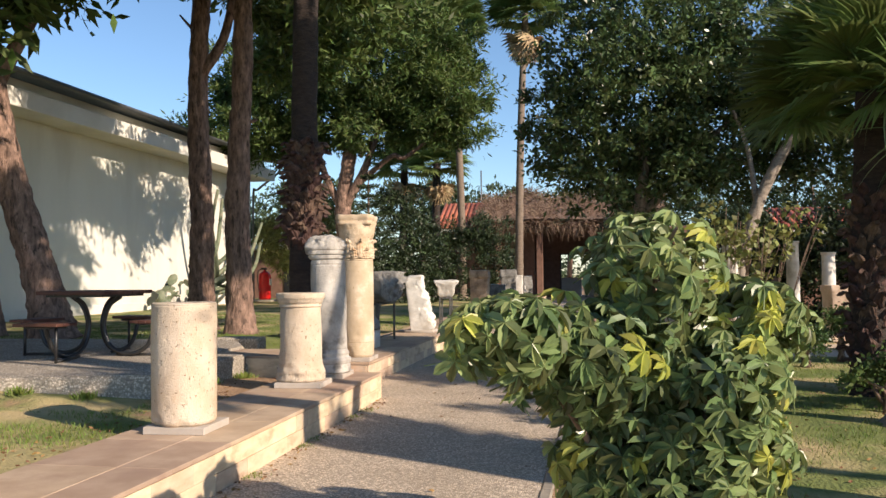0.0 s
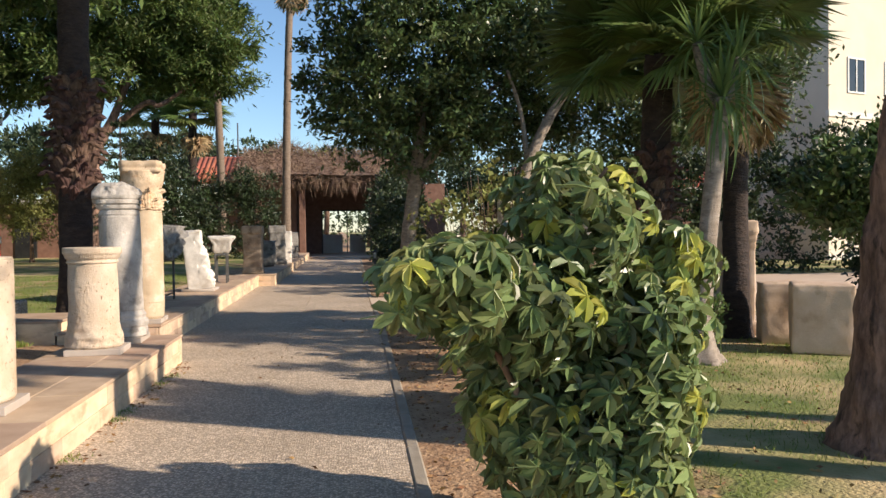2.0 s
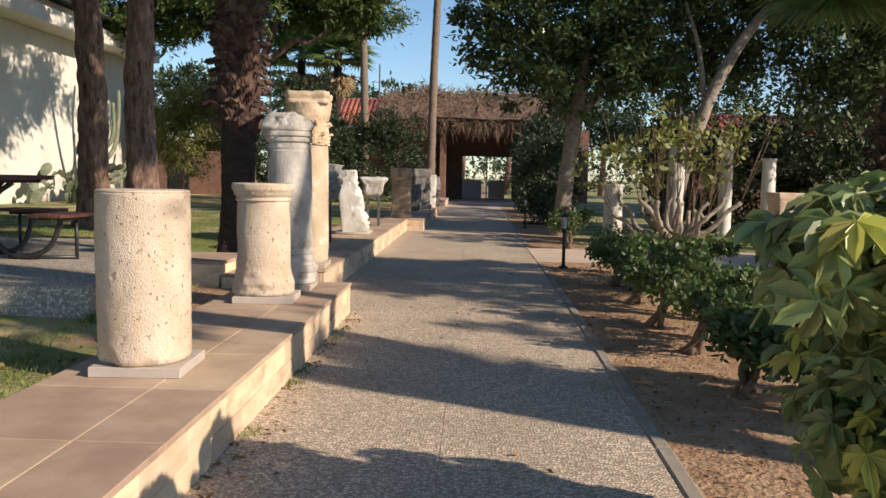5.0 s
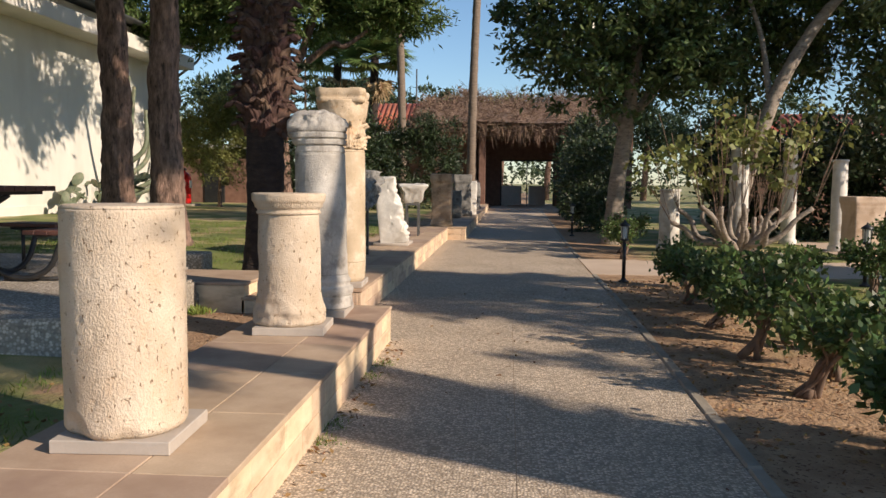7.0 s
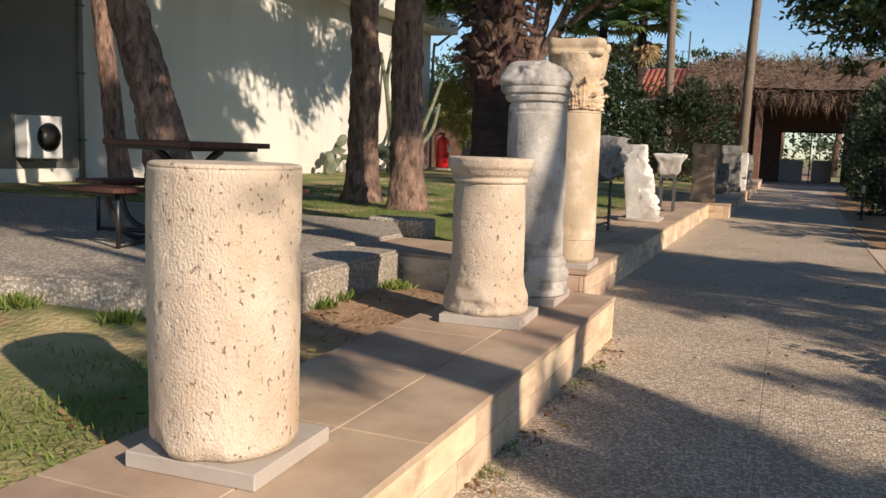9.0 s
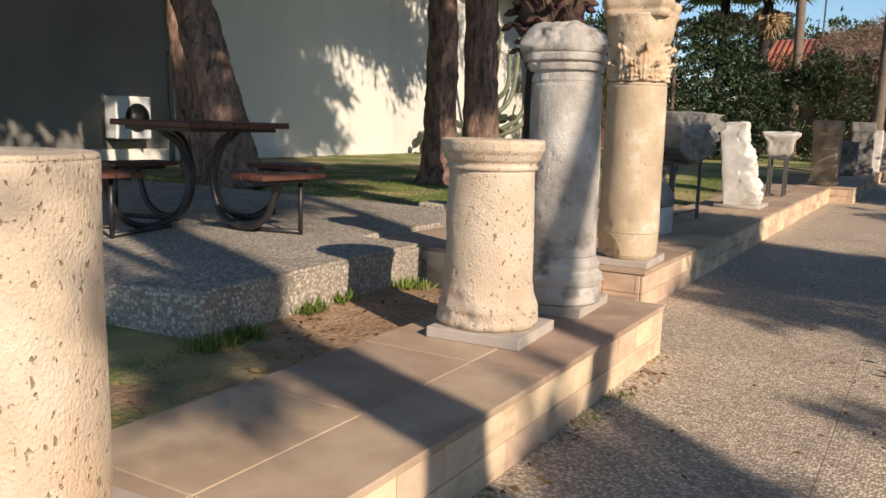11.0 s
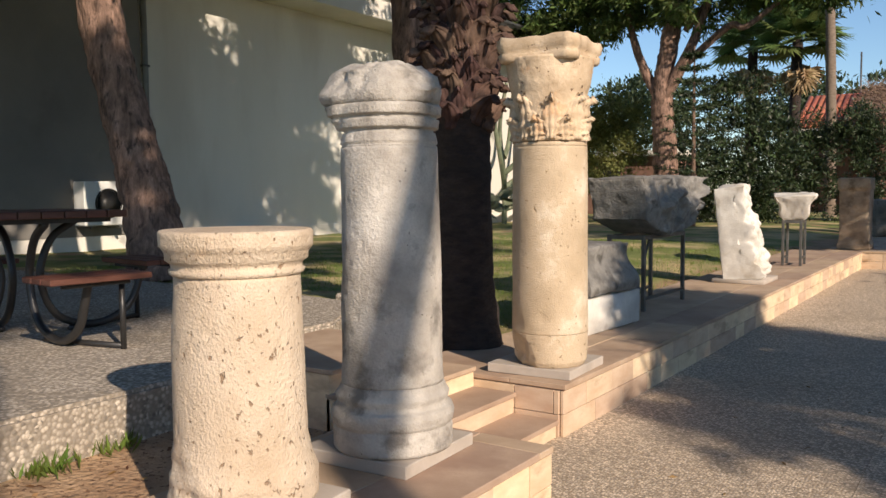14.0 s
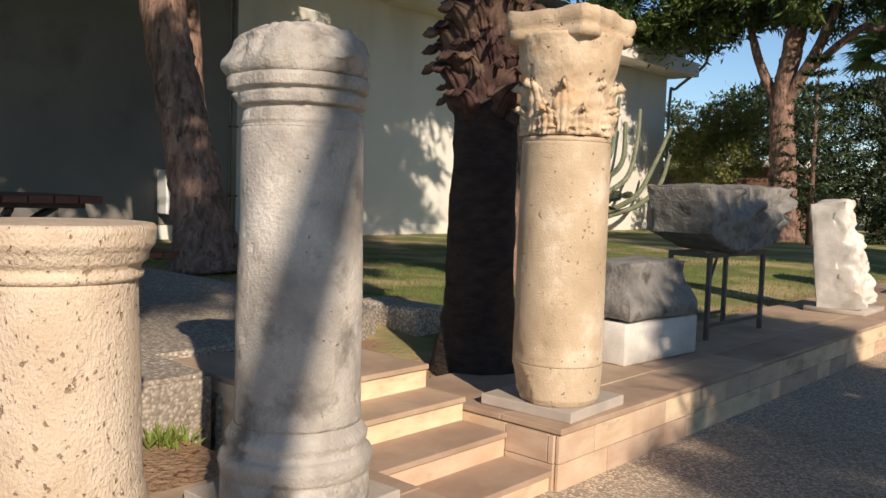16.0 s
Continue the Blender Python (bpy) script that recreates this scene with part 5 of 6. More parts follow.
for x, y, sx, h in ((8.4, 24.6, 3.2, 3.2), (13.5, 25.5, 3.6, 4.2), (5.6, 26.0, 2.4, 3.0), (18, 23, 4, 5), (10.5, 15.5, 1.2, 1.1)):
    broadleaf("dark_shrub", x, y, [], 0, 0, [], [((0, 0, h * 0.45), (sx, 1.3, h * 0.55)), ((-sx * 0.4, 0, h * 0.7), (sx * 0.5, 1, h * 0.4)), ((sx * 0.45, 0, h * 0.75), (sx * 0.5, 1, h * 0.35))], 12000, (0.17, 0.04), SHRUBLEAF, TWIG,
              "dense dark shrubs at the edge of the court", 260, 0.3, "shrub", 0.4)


def araucaria(x, y):
    th = thing("norfolk_pine", (x, y, rise(x, y)), "small dark tiered conifer behind the stones", "tree")
    part("trunk", mesh(*tube([(0, 0, 0), (0, 0, 5.2)], [0.09, 0.02], 8), TWIG), th)
    out = []
    for t in range(11):
        h, reach = 1.2 + t * 0.37, 1.25 * (1 - t / 13)
        for k in range(7):
            a = k * 2 * math.pi / 7 + t * 0.4
            s = np.linspace(0.1, 1, 46)
            base = np.stack([np.cos(a) * s * reach, np.sin(a) * s * reach, h + 0.16 * s ** 2 * reach], 1)
            axis = np.stack([np.full(46, np.cos(a)), np.full(46, np.sin(a)), np.full(46, 0.25)], 1) + rng.normal(size=(46, 3)) * 0.8
            axis /= np.linalg.norm(axis, axis=1, keepdims=True)
            out.append(leaf_quads(base, axis, 0.15, 0.02))
    part("crown", quads(np.concatenate(out), SHRUBLEAF), th)


araucaria(-8.6, 31.0)


# ---- cacti at the wall ----
def candelabra_cactus(x, y):
    th = thing("candelabra_cactus", (x, y, rise(x, y) - 0.02), "tall branching cactus with pale curved stems by the wall", "cactus")
    for pts in ([(0, 0, 0), (0, 0, 1.5), (-0.1, -0.1, 3.2), (0.1, 0, 4.6)], [(0, 0, 0.9), (0.5, -0.9, 1.5), (0.6, -1.5, 2.8), (0.5, -1.8, 4.0)], [(0, 0, 1.2), (0.3, 0.8, 1.8), (0.3, 1.3, 2.9), (0.2, 1.6, 4.0)],
                [(0, 0, 0.6), (0.8, 0.5, 1.2), (0.9, 1.4, 2.2), (1.0, 2.2, 3.4)], [(0.4, -0.8, 1.6), (0.9, -0.6, 2.2), (0.9, -0.5, 3.4)], [(0, 0, 0.5), (0.5, 1.2, 0.9), (0.6, 2.4, 1.6), (0.6, 3.0, 2.6)], [(0, 0, 2.2), (-0.1, 0.5, 2.8), (0, 0.6, 4.3)]):
        line = smooth_line(pts, 8)
        verts, faces = tube(line, [0.095 - 0.035 * i / (len(line) - 1) for i in range(len(line))], 10)
        part("stem", mesh([Vector(v) for v in verts], faces, CACTUS, False), th)


candelabra_cactus(-14.7, 30.6)


def prickly_pear(x, y, n, seed, top):
    r = random.Random(seed)
    th = thing("prickly_pear", (x, y, rise(x, y) - 0.02), "prickly pear cactus with flat oval pads by the wall", "cactus")
    pad = mesh([Vector((v[0], v[1] * 0.14, v[2])) for v in lathe([(0.03, 0), (0.10, 0.06), (0.15, 0.2), (0.13, 0.34), (0.06, 0.42), (0.005, 0.44)], 14, step=0.06)[0]], lathe([(0.03, 0), (0.10, 0.06), (0.15, 0.2), (0.13, 0.34), (0.06, 0.42), (0.005, 0.44)], 14, step=0.06)[1], CACTUS)
    tips = [Matrix()]
    for i in range(n):
        m = tips[min(len(tips) - 1, int(r.random() * len(tips)))]
        if m.translation.z > top:
            m = tips[0]
        q = m @ pose(0, 0, 0, r.uniform(-30, 30), r.uniform(-38, 38), r.uniform(0, 180))
        part("pad", pad, th, m=q @ Matrix.Scale(r.uniform(0.8, 1.2), 4))
        tips.append(q @ Matrix.Translation((0, 0, 0.38)))


prickly_pear(-14.4, 28.2, 60, 3, 1.9)
prickly_pear(-14.7, 26.4, 26, 5, 1.0)


# ---- the shrubs beside the path ----
def leaflet(length, width):
    """One pointed oval leaflet, folded along its midrib."""
    v = [(0, 0, 0), (length * 0.35, width * 0.5, 0.012), (length * 0.75, width * 0.46, 0.004), (length, 0, -0.02), (length * 0.75, -width * 0.46, 0.004), (length * 0.35, -width * 0.5, 0.012), (length * 0.5, 0, -0.008)]
    return v, [(0, 6, 1), (1, 6, 2), (2, 6, 3), (3, 6, 4), (4, 6, 5), (5, 6, 0)]


def hand_leaf(count, droop, seed):
    """A leaf of several leaflets round the end of its stalk."""
    r = random.Random(seed)
    out = [tube([(-0.12, 0, -0.05), (-0.05, 0, -0.01), (0, 0, 0)], 0.003, 4)]
    for i in range(count):
        a = 360 * i / count + r.uniform(-10, 10)
        out.append(moved(leaflet(r.uniform(0.075, 0.11), r.uniform(0.03, 0.042)), pose(0, 0, 0, r.uniform(-15, 15), droop + r.uniform(-14, 14), a)))
    return join(*out)


def umbrella_bush(x, y):
    th = thing("umbrella_bush", (x, y, 0), "tall schefflera bush with glossy green and yellow leaves", "bush")
    r = random.Random(5)
    blobs = [((0.02, -0.10, 1.46), (0.30, 0.34, 0.32)), ((-0.60, -0.55, 1.22), (0.26, 0.26, 0.18)), ((-0.28, -0.25, 1.10), (0.34, 0.34, 0.26)), ((0.50, 0.05, 1.22), (0.24, 0.28, 0.25)), ((0.24, -0.15, 0.90), (0.34, 0.34, 0.36)), ((0.18, -0.2, 0.46), (0.28, 0.28, 0.32)), ((0.24, -0.25, 0.18), (0.28, 0.26, 0.22)), ((-0.12, 0.25, 0.66), (0.34, 0.36, 0.32)), ((0.42, -0.1, 0.62), (0.22, 0.22, 0.24)), ((-0.12, -0.1, 0.55), (0.28, 0.28, 0.36))]
    for k in range(11):
        b = blobs[k % len(blobs)]
        a = k * 2.4
        pts = smooth_line([(0.06 * math.cos(a), 0.06 * math.sin(a), 0), (b[0][0] * 0.35, b[0][1] * 0.3, b[0][2] * 0.45), b[0], (b[0][0] + 0.2 * math.cos(a), b[0][1] + 0.2 * math.sin(a), b[0][2] + b[1][2] * 0.7)], 5)
        part("stem", mesh(*tube(pts, [0.022 - 0.014 * i / (len(pts) - 1) for i in range(len(pts))], 7, 0.05), TWIG), th)
    shapes = [mesh(*hand_leaf(c, d, s), BUSHLEAF, False) for s, (c, d) in enumerate(((7, 12), (8, 22), (7, 32), (6, 4)))]
    yellow = mesh(*hand_leaf(8, 28, 9), YELLOWLEAF, False)
    rest, restf = [], []
    weight = [b[1][0] * b[1][1] + b[1][2] * b[1][0] for b in blobs]
    for i in range(1500):
        c, q = r.choices(blobs, weight)[0]
        d = Vector((r.gauss(0, 1), r.gauss(0, 1), r.gauss(0, 1))).normalized()
        f = (0.5 + 0.55 * r.random() ** 0.5) if i >= 300 else r.uniform(0.9, 1.25)
        p = Vector((c[0] + d.x * q[0] * f, c[1] + d.y * q[1] * f, max(0.06, c[2] + d.z * q[2] * f)))
        if i < 300 and d.y > 0.45:
            d.y = -d.y
            p.y = c[1] + d.y * q[1] * f
        out = (d * 0.8 + SUN * 0.55 + Vector((r.uniform(-0.3, 0.3), r.uniform(-0.3, 0.3), 0.35))).normalized()
        m = Matrix.Translation(p) @ out.to_track_quat("Z", "X").to_matrix().to_4x4() @ pose(0, 0, 0, 0, 0, r.uniform(0, 360)) @ Matrix.Scale(r.uniform(0.6, 1.3), 4)
        if i < 300:
            is_yellow = r.random() < 0.17
            part("leaf", yellow if is_yellow else shapes[i % 4], th, "yellowing leaf" if is_yellow else "", m=m)
        else:
            rest.append((m, i % 4))
    verts, faces = [], []
    plain = [hand_leaf(c, d, s) for s, (c, d) in enumerate(((7, 12), (8, 22), (7, 32), (6, 4)))]
    for m, s in rest:
        v, f = moved(plain[s], m)
        k = len(verts)
        verts += v
        faces += [tuple(a + k for a in q) for q in f]
    part("foliage", mesh(verts, faces, BUSHLEAF, False), th)["kind"] = "stuff"


umbrella_bush(0.13, 4.62)


def rose_bush(x, y, size, height, seed, dense=1.0, mat=ROSELEAF):
    r = random.Random(seed)
    th = thing("rose_bush", (x, y, 0), "leafy rose bush in the earth bed by the path", "bush", "rose bushes along the path")
    tips = []
    lean = Vector((r.uniform(-0.35, 0.35), r.uniform(-0.35, 0.35), 0)) * size
    for k in range(8):
        a = r.uniform(0, 6.28)
        tip = Vector((math.cos(a) * size * r.uniform(0.3, 0.9), math.sin(a) * size * r.uniform(0.3, 0.9), height * r.uniform(0.62, 1.2))) + lean
        line = smooth_line([(0.07 * math.cos(a), 0.07 * math.sin(a), 0), (lean.x * 0.7 + 0.05 * math.cos(a * 3), lean.y * 0.7 + 0.05 * math.sin(a * 3), height * 0.38), tip], 5)
        part("cane", mesh(*tube(line, [(0.03 if k < 3 else 0.017) * (1 - 0.7 * i / (len(line) - 1)) for i in range(len(line))], 6), TWIG), th)
        tips.append(tip)
    blobs = [((t.x * 0.9, t.y * 0.9, t.z * 0.86), (size * r.uniform(0.2, 0.46), size * r.uniform(0.2, 0.46), height * r.uniform(0.12, 0.24))) for t in tips]
    part("foliage", crown(blobs, int(1500 * dense), 0.06, 0.018, 70, 0.10, 0.2, mat=mat), th)


for i, (x, y, s, h) in enumerate((a, b, c * 0.9, d * (0.78 if b < 10 or b > 15 else 0.6)) for a, b, c, d in ((0.35, 7.45, 0.42, 0.62), (0.62, 7.0, 0.40, 0.55), (0.30, 8.7, 0.46, 0.78), (0.7, 9.2, 0.5, 0.8), (0.28, 9.9, 0.5, 0.9), (0.85, 10.6, 0.5, 0.85), (0.35, 11.3, 0.52, 0.95), (0.9, 12.2, 0.5, 0.9), (0.45, 12.9, 0.5, 0.9), (1.3, 13.3, 0.5, 0.85), (0.7, 14.3, 0.5, 0.9),
                              (0.5, 18.6, 0.55, 0.85), (0.6, 20.0, 0.6, 0.9), (2.2, 14.8, 0.5, 0.8), (3.1, 14.2, 0.5, 0.95), (3.9, 15.2, 0.5, 1.0), (4.9, 17.2, 0.5, 0.9), (2.9, 9.9, 0.4, 0.75), (3.35, 10.3, 0.4, 0.85))):
    rose_bush(x, y, s, h, 50 + i)


def pollard(x, y):
    th = thing("pollarded_shrub", (x, y, -0.02), "gnarled cut-back shrub with thin upright shoots and few leaves", "shrub")
    r = random.Random(31)
    knots = []
    for k in range(20):
        a = k * 2.4
        d = r.uniform(0.35, 1.3)
        end = Vector((math.cos(a) * d, math.sin(a) * d * 0.8, r.uniform(0.6, 1.1)))
        line = smooth_line([(0.05 * math.cos(a), 0.05 * math.sin(a), 0), (end.x * 0.3, end.y * 0.3, 0.28), (end.x * 0.6 + r.uniform(-0.14, 0.14), end.y * 0.6, end.z * 0.45), (end.x * 0.85 + r.uniform(-0.12, 0.12), end.y * 0.9, end.z * 0.8), end], 5)
        part("branch", mesh(*tube(line, [0.07 - 0.028 * i / (len(line) - 1) for i in range(len(line))], 8, 0.3), GREYBARK), th)
        knots.append(end)
    leaves = []
    for k in knots:
        for j in range(4):
            tip = k + Vector((k.x * 0.35 + r.uniform(-0.25, 0.25), k.y * 0.3 + r.uniform(-0.25, 0.25), r.uniform(0.8, 2.0)))
            part("shoot", mesh(*tube(smooth_line([k, (k + tip) / 2 + Vector((r.uniform(-0.05, 0.05), 0, 0.05)), tip], 3), 0.006, 5), TWIG), th)
            leaves.append(tip)
    blobs = [((t.x, t.y, t.z - 0.08), (0.2, 0.2, 0.2)) for t in leaves if r.random() < 0.6]
    part("foliage", crown(blobs, 1000, 0.13, 0.05, 200, 0.10, 0.2, droop=0.3, mat=OLIVELEAF), th)


pollard(2.75, 19.3)


# ---- the far end: pergola, roofs, trees beyond ----
def pergola():
    th = thing("pergola_building", (-1.15, 46.0, 0), "low brick building behind a pergola roofed with bare vines", "building")
    th.scale.z = 1.1
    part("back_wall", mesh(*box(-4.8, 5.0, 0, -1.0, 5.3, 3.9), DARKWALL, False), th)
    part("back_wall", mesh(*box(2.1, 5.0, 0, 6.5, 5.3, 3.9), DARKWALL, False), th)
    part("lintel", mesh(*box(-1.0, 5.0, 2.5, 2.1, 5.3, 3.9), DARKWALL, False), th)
    # wall and hidden slab added to keep low sun out of the pergola
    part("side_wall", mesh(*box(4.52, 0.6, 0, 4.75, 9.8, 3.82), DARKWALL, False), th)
    part("ceiling", mesh(*box(-4.9, 0.9, 3.81, 4.5, 9.8, 3.87), TWIG, False), th)
    for x in (-4.2, -1.9, 2.4):
        part("post", mesh(*box(x - 0.17, -0.1, 0, x + 0.17, 0.24, 3.45, 0.02), DARKWALL, False), th)
    for y, z in ((0.05, 3.46), (2.6, 3.46), (4.85, 3.46)):
        part("beam", mesh(*box(-4.9, y - 0.08, z, 4.5, y + 0.08, z + 0.2, 0.01), TWIG, False), th)
    for i in range(16):
        x = -4.7 + i * 0.6
        part("rafter", mesh(*box(x, -0.6, 3.665, x + 0.07, 5.0, 3.80, 0.006), TWIG, False), th)
    part("window_frame", mesh(*join(box(-1.0, 4.96, 0.0, -0.92, 5.1, 2.5), box(2.02, 4.96, 0, 2.1, 5.1, 2.5), box(0.5, 4.97, 0, 0.56, 5.08, 2.5), box(-1.0, 4.96, 2.42, 2.1, 5.1, 2.5)), DARKMETAL, False), th)
    part("floor", mesh(*box(-4.9, -0.8, -0.1, 4.5, 9.8, 0.10, 0.01), PLAZA, False), th)
    for x, y, w in ((-0.4, 6.6, 1.3), (1.2, 7.4, 1.0)):
        part("case", mesh(*box(x - w / 2, y, 0.1, x + w / 2, y + 0.6, 1.15, 0.02), WHITEPLASTIC, False), th)
    r = random.Random(8)
    co, ax, ln = [], [], []
    for i in range(15000):
        x, y = r.uniform(-5.3, 4.8), r.uniform(-0.9, 5.6)
        top = 3.8 + (0.5 + 1.9 * min(1, (y + 0.9) / 4.5)) * (0.75 + 0.35 * noise.noise((x * 0.5, y * 0.5, 1)))
        z = r.uniform(max(3.75, top - 0.7), top)
        co.append((x, y, z))
        ax.append((r.gauss(0, 1), r.gauss(0, 0.6), r.gauss(0, 0.45)))
        ln.append(r.uniform(0.3, 0.9))
    for i in range(500):
        co.append((r.uniform(-5, 4.6), r.uniform(-0.95, -0.6), r.uniform(3.5, 4.1)))
        ax.append((r.gauss(0, 0.3), r.gauss(0, 0.2), -1))
        ln.append(r.uniform(0.2, 0.9))
    ax = np.array(ax)
    ax /= np.linalg.norm(ax, axis=1, keepdims=True)
    vines = part("vines", quads(leaf_quads(np.array(co), ax, np.array(ln), 0.014), VINETWIG), th, "tangle of bare brown vines")
    vines["kind"] = "stuff"
    core = [(x, y, 3.81 + (0.3 + 1.7 * min(1, (y + 0.9) / 4.5)) * (0.72 + 0.35 * noise.noise((x * 0.5, y * 0.5, 1)))) for y in np.linspace(-0.8, 5.6, 12) for x in np.linspace(-5.1, 4.6, 24)]
    part("vine_bed", mesh(core, [(j * 24 + i, j * 24 + i + 1, j * 24 + i + 25, j * 24 + i + 24) for j in range(11) for i in range(23)], VINETWIG), th)
    part("vine_leaves", crown([((0, 4.5, 5.3), (4.8, 1.4, 0.5))], 1500, 0.12, 0.04, 200, 0.3, 0.7, mat=OLIVELEAF), th)


pergola()


def tiled_house(x, y, w, d, wall, ridge, label, rz=0, mat=DARKWALL):
    """A low house with a pitched roof of clay tile rows."""
    th = thing("tiled_house", (x, y, 0), label, "house", rz=rz)
    part("wall", mesh(*box(-w / 2, -d / 2, 0, w / 2, d / 2, wall), mat, False), th)
    n = int(w / 0.28)
    slope = math.atan2(ridge - wall, d / 2 + 0.4)
    run = math.hypot(d / 2 + 0.4, ridge - wall)
    row = mesh(*tube([(0, 0, 0), (0, run, 0)], 0.13, 8), ROOFTILE)
    for s in (0, 180):
        part("roof", mesh(*moved(box(-w / 2 - 0.4, 0, -0.06, w / 2 + 0.4, run, 0.0), pose(0, 0, 0, 0, 0, s) @ pose(0, -d / 2 - 0.4, wall, math.degrees(slope))), ROOFTILE, False), th, "red clay tile roof")
        for i in range(n + 2):
            part("roof_tile", row, th, m=pose(0, 0, 0, 0, 0, s) @ pose(-w / 2 - 0.3 + i * 0.28, -d / 2 - 0.4, wall, math.degrees(slope)))
    part("fascia", mesh(*box(-w / 2 - 0.4, -d / 2 - 0.44, wall - 0.16, w / 2 + 0.4, -d / 2 - 0.39, wall - 0.02), TRIMPAINT, False), th)
    return th


tiled_house(-6.2, 51.5, 5.4, 6.0, 4.2, 5.9, "low brick house with a red tile roof behind the palms")
tiled_house(10.5, 34.5, 8.0, 5.0, 3.0, 3.9, "low dark house with a red tile roof among trees")
wing = thing("garden_wing", (-17.5, 44.0, 0), "low dark brick wing with a pale roof edge", "building")
part("wall", mesh(*box(-6, -2, -0.1, 4.5, 2, 2.9), DARKWALL, False), wing)
part("roof", mesh(*box(-6.3, -2.4, 2.904, 4.9, 2.4, 3.15, 0.02), TRIMPAINT, False), wing)
part("door", mesh(*box(1.2, -2.06, 0.3, 2.2, -1.98, 2.6, 0.01), DARKMETAL, False), wing)
fence = thing("garden_gate", (-11.6, 38.5, 0.3), "green metal garden gate with a pale notice", "gate")
for i in range(9):
    part("bar", mesh(*tube([(-0.8 + i * 0.2, 0, 0), (-0.8 + i * 0.2, 0, 1.8)], 0.02, 6), HEDGELEAF), fence)
for z in (0.2, 1.7):
    part("rail", mesh(*box(-0.85, -0.02, z, 0.85, 0.02, z + 0.06), DARKMETAL, False), fence)


def apartment(x, y, w, d, h, rz):
    th = thing("apartment_building", (x, y, 0), "pale rendered apartment building behind the trees", "building", rz=rz)
    part("wall", mesh(*box(-w / 2, -d / 2, 0, w / 2, d / 2, h), HOUSEPAINT, False), th)
    part("roof", mesh(*box(-w / 2 - 0.4, -d / 2 - 0.4, h + 0.002, w / 2 + 0.4, d / 2 + 0.4, h + 0.4, 0.02), TRIMPAINT, False), th)
    for f in range(int(h / 3.0)):
        z = 1.0 + f * 3.0
        part("band", mesh(*box(-w / 2 - 0.06, -d / 2 - 0.06, z - 1.05, w / 2 + 0.06, -d / 2 + 0.1, z - 0.8), TRIMPAINT, False), th)
        for i in range(4):
            a = -w / 2 + 1.2 + i * (w - 2.4) / 3.4
            win = part("window", mesh(*join(box(a, -d / 2 - 0.05, z, a + 0.07, -d / 2 + 0.02, z + 1.5), box(a + 1.1, -d / 2 - 0.05, z, a + 1.17, -d / 2 + 0.02, z + 1.5), box(a + 0.07, -d / 2 - 0.05, z + 1.43, a + 1.1, -d / 2 + 0.02, z + 1.5), box(a + 0.07, -d / 2 - 0.05, z, a + 1.1, -d / 2 + 0.02, z + 0.07), box(a + 0.55, -d / 2 - 0.045, z + 0.07, a + 0.61, -d / 2 + 0.015, z + 1.43)), WHITEPLASTIC, False), th)
            part("pane", mesh(*box(a + 0.07, -d / 2 - 0.02, z + 0.07, a + 1.1, -d / 2 - 0.005, z + 1.43), GLASS, False), win)


apartment(22.5, 39.0, 11, 9, 11.5, 22)

for i, (x, y, h, s) in enumerate(((-13.5, 64, 9.5, 4.2), (-8.0, 70, 9.2, 4.5), (-20, 60, 9.0, 5), (-2.5, 80, 9.5, 5), (4, 84, 9.8, 5), (10, 76, 9.0, 5), (-30, 66, 9, 6), (17, 70, 10, 6), (-5, 66, 7.0, 2.6), (27, 60, 12, 6), (1.5, 74, 7.6, 3.0))):
    th = thing("distant_pine", (x, y, 0), "hazy green pine beyond the roofs", "tree", "distant pines")
    part("trunk", mesh(*tube([(0, 0, 0), (0.3, 0, h * 0.6), (0, 0, h * 0.85)], [0.3, 0.2, 0.06], 7), BARK), th)
    blobs = [((0, 0, h * 0.75), (s * 0.8, s * 0.7, h * 0.22))] + [((random.uniform(-s, s) * 0.7, 0, h * random.uniform(0.5, 0.85)), (s * 0.4, s * 0.4, h * 0.12)) for _ in range(5)]
    part("crown", crown(blobs, 5000, 0.4, 0.08, 180, 0.55, 0.3, mat=FARLEAF), th)
woods = new("backdrop_woods", crown([((x, 105 + 6 * math.sin(x), 3.2), (9, 4, 3.4 + 1.6 * math.sin(x * 1.7))) for x in range(-110, 111, 9)], 26000, 0.6, 0.14, 1400, 0.9, 0.4, mat=FARLEAF))
tagged(woods, "low wooded skyline beyond the garden", "woods", kind="stuff")
for x, y, h in ((-7.6, 56.0, 8.6), (-9.9, 55.0, 6.4)):
    pole = new("lamp_pole", mesh(*tube([(0, 0, 0), (0, 0, h)], [0.07, 0.045], 8), STEEL))
    pole.matrix_world = pose(x, y, 0)
    tagged(pole, "thin grey metal pole behind the roofs", "pole")

# trees added out of the walker's sight, to lay shade on the path
def shade_tree(x, y, blobs, count, label, leaf=(0.22, 0.03), mat=PINELEAF, h=4.0):
    th = thing("shade_tree", (x, y, 0), label, "tree", "trees shading the path")
    part("trunk", mesh(*trunk_line([(0, 0, 0), (0.1, 0, h * 0.5), (0, 0.1, h)], 0.2, 0.12, 14), BARK), th)
    part("crown", crown(blobs, count, leaf[0], leaf[1], 200, 0.4, 0.3, mat=mat), th)
    return th


shade = shade_tree(5.0, 3.8, [((0.2, 0.6, 8.3), (1.5, 1.4, 0.6)), ((0.0, 2.4, 8.4), (0.9, 0.8, 0.45)), ((0.0, -0.6, 5.7), (0.6, 0.3, 0.4))], 8000, "unseen pine added to shade the lawn and path", h=8.0)
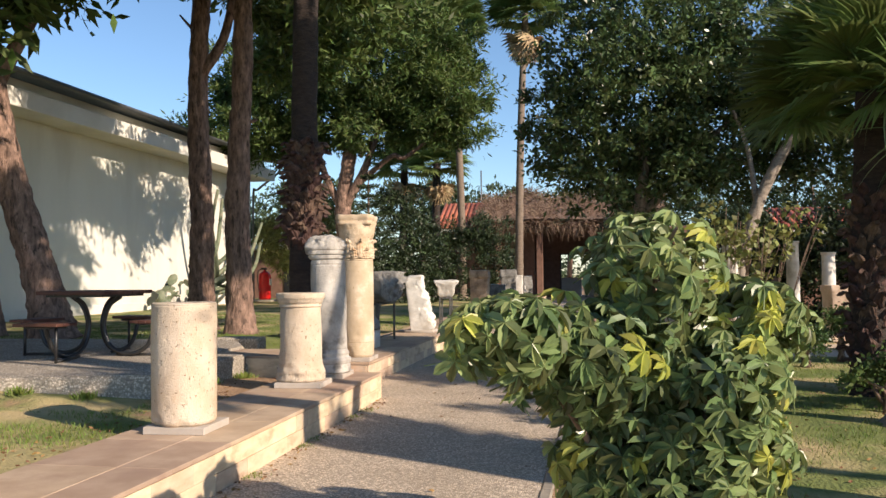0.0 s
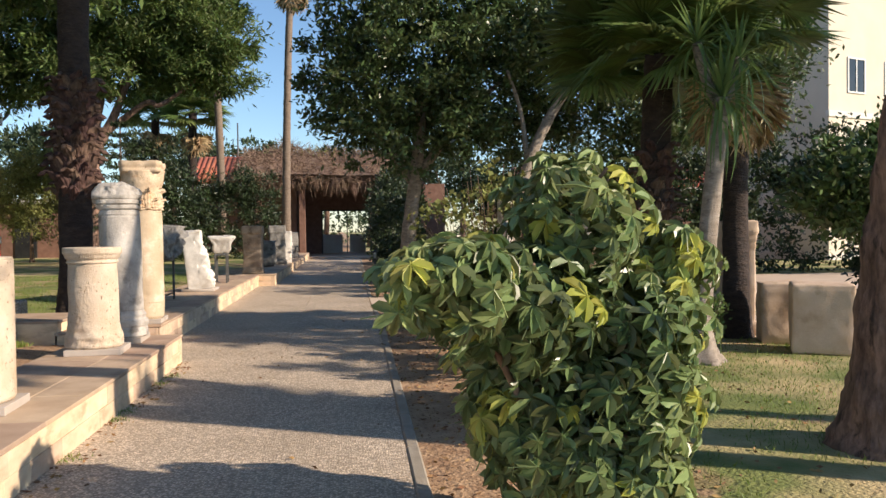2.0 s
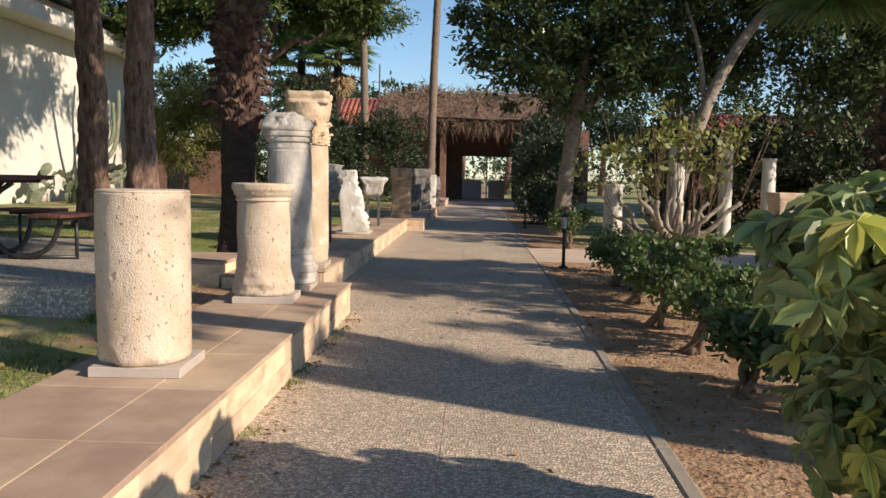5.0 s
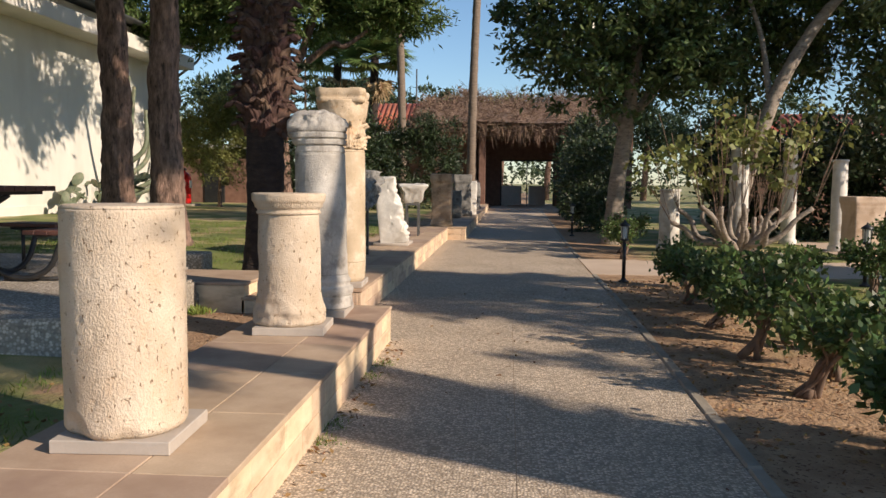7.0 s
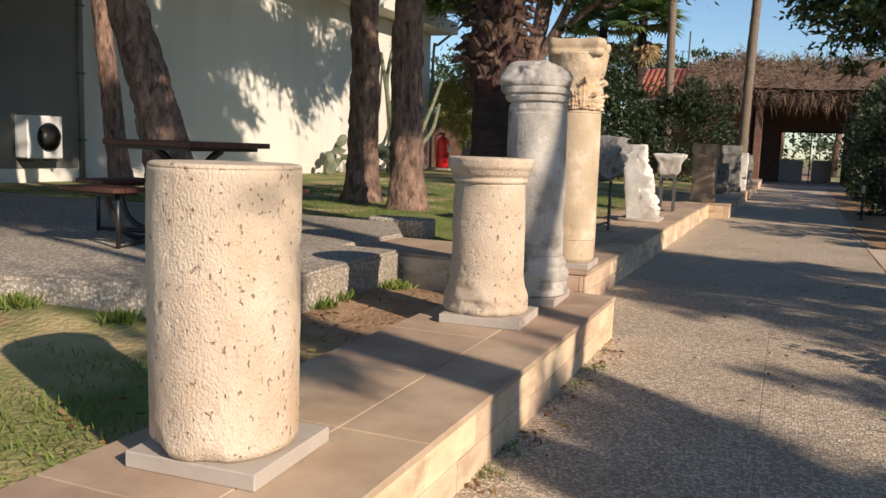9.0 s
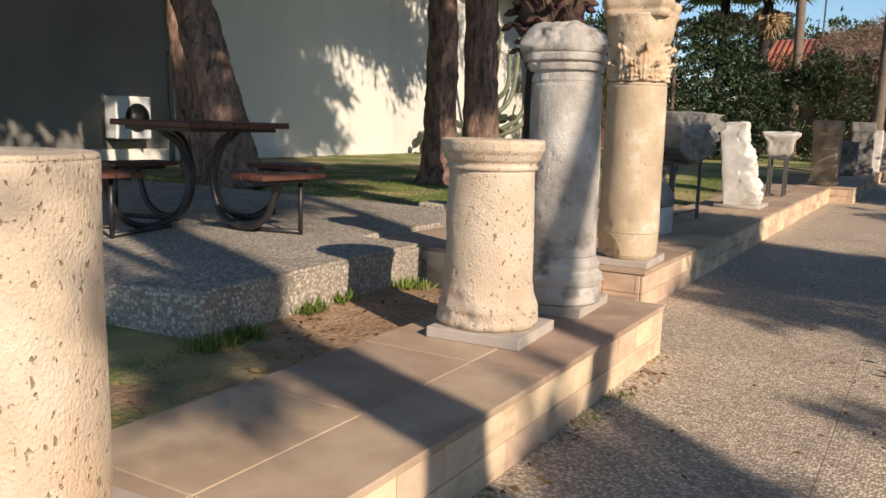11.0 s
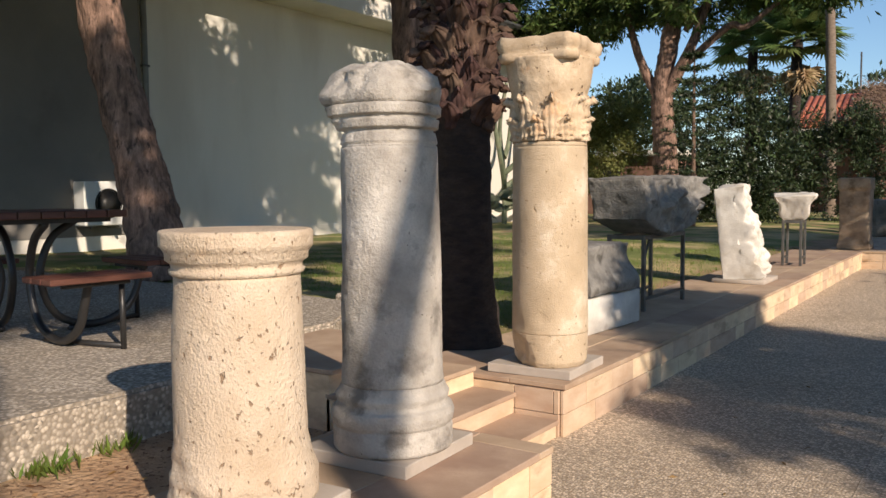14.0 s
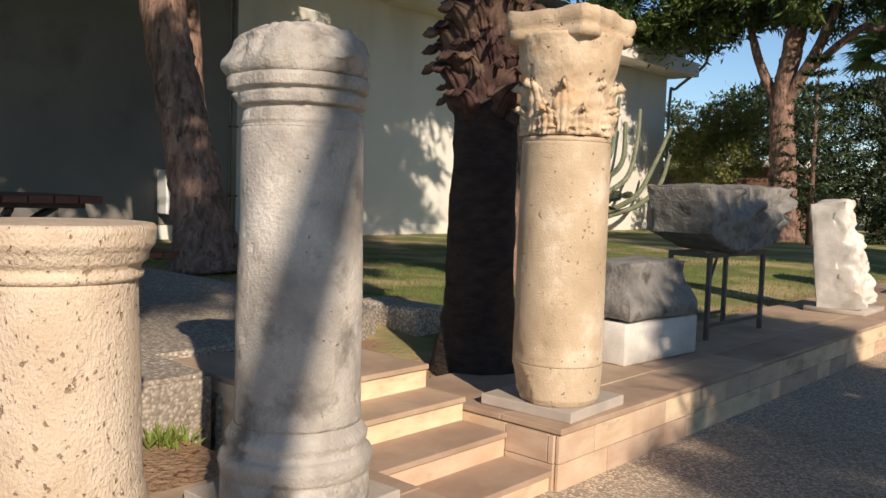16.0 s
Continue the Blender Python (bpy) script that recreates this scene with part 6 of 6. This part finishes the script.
# limb bent so that its shadow curves over path and grey column
part("limb", mesh(*tube(smooth_line([(0.05, 0, 2.9), (0, 0.9, 3.6), (0, 1.42, 4.2), (0, 1.65, 5.1), (0.0, 2.12, 6.7), (0, 2.4, 8.2)], 6), [0.17 - 0.003 * i for i in range(31)], 10, 0.1), BARK), shade)




def cast(patches, away, lift=0.3):
    """Crown blobs whose shade falls on patches (x, y, rx, ry) of the ground, the given distance up the sun's ray."""
    d = SUN * away
    return [((x + d.x, y + d.y, d.z), (rx, ry, lift)) for x, y, rx, ry in patches]


# two more unseen pines, added with boughs set to shade chosen patches
for x, y, label, patches, count in (
        (10.4, 2.6, "unseen pine added past the lawn to shade the path", ((-2.2, 8.35, 0.42, 0.32), (-1.75, 8.0, 0.5, 0.40), (-1.1, 7.5, 0.45, 0.35), (-0.5, 7.2, 0.4, 0.3)), 3000),
        (9.9, 8.4, "unseen pine added by the court to shade the path", ((-2.5, 13.1, 0.5, 0.6), (-1.6, 13.2, 0.6, 0.7), (-0.9, 13.7, 0.5, 0.8), (-1.2, 15.3, 0.8, 0.4), (-1.6, 11.7, 0.7, 0.16), (-0.8, 11.0, 0.5, 0.13), (-2.2, 11.9, 0.5, 0.3), (-1.0, 9.5, 0.5, 0.12), (-0.8, 12.3, 0.5, 0.25)), 2900)):
    tree = thing("shade_tree", (x, y, 0), label, "tree", "trees shading the path")
    part("trunk", mesh(*trunk_line([(0, 0, 0), (0.1, 0, 3.2), (0, 0.1, 6.2)], 0.2, 0.1, 14), BARK), tree)
    for c, r in cast(patches, 13.8):
        rel = (c[0] - x, c[1] - y, c[2])
        line = smooth_line([(0, 0.05, 5.0), (rel[0] * 0.5, rel[1] * 0.5, 5.9), rel], 4)
        part("limb", mesh(*tube(line, [0.05 - 0.004 * i for i in range(len(line))], 6), BARK), tree)
        part("bough", crown([(rel, r)], int(count * r[0] * r[1] / 2.2), 0.24, 0.045, 30, 0.22, 0.1, mat=PINELEAF), tree)


# ---- grass and fallen leaves ----
def blades(region, count, length, name, label, skip=None):
    x0, y0, x1, y1 = region
    p = np.stack([rng.uniform(x0, x1, count), rng.uniform(y0, y1, count)], 1)
    keep = np.array([noise.noise((a * 0.9, b * 0.9, 5)) > -0.15 + 0.3 * rng.random() - 0.2 and not (skip and skip(a, b)) for a, b in p])
    p = p[keep]
    z = np.array([rise(a, b) for a, b in p]) - 0.01
    pos = np.stack([p[:, 0], p[:, 1], z], 1)
    axis = rng.normal(size=(len(p), 3)) * 0.45 + (0, 0, 1)
    axis /= np.linalg.norm(axis, axis=1, keepdims=True)
    tagged(new(name, quads(leaf_quads(pos, axis, length * (0.5 + rng.random(len(p))), 0.0035), BLADE)), label, "grass", kind="stuff")


def paved(x, y):
    return (-12.6 < x < -4.35 and 7.3 < y < 12.4) or (x > -5.0 and 10.2 < y < 11.4)


blades((-8.5, 3.0, -3.75, 8.0), 26000, 0.05, "grass", "short green grass between ledge and terrace", paved)
blades((-11.5, 11.3, -4.2, 24.0), 32000, 0.05, "grass", "short green lawn before the hall", paved)
blades((1.1, 1.5, 8.5, 15.4), 52000, 0.045, "grass", "short patchy lawn beside the path")
for x, y in ((-4.30, 8.3), (-4.36, 8.9), (-4.42, 9.25), (-4.30, 9.9), (-4.28, 10.1), (-4.26, 8.05), (-5.0, 7.75), (-5.6, 7.6), (-2.66, 6.3), (-2.64, 7.4), (-2.67, 7.7), (-2.65, 8.9), (-2.6, 9.3), (-3.1, 10.6)):
    k = 130
    pos = np.stack([rng.normal(x, 0.05, k), rng.normal(y, 0.06, k), np.full(k, rise(x, y) - 0.01)], 1)
    axis = rng.normal(size=(k, 3)) * 0.5 + (0, 0, 1)
    axis /= np.linalg.norm(axis, axis=1, keepdims=True)
    tagged(new("grass_tuft", quads(leaf_quads(pos, axis, (0.06 + 0.05 * rng.random(k)) * (0.45 if x > -3.2 else 1), 0.007 if x < -3.2 else 0.004), BLADE)), "bright green weed tuft beside the terrace", "weeds", "weed tufts", "stuff")
k = 2600
bx = np.concatenate([rng.uniform(-0.42, 1.2, 1700), rng.normal(-2.62, 0.08, 220), rng.uniform(-2.7, -0.5, 80), rng.uniform(-4.3, -3.72, 200), rng.uniform(1.2, 4.0, 400)])
by = np.concatenate([rng.uniform(1.5, 15.2, 1700), rng.uniform(3.0, 10.2, 220), rng.uniform(3, 14, 80), rng.uniform(3, 10, 200), rng.uniform(3, 12, 400)])
bz = np.array([rise(a, b) for a, b in zip(bx, by)]) + 0.012
axis = rng.normal(size=(k, 3)) * (1, 1, 0.22)
axis /= np.linalg.norm(axis, axis=1, keepdims=True)
tagged(new("fallen_leaves", quads(leaf_quads(np.stack([bx, by, bz], 1), axis, 0.03 + 0.03 * rng.random(k), 0.01), DRYLEAF)), "dry brown leaves scattered on earth and path", "leaves", kind="stuff")
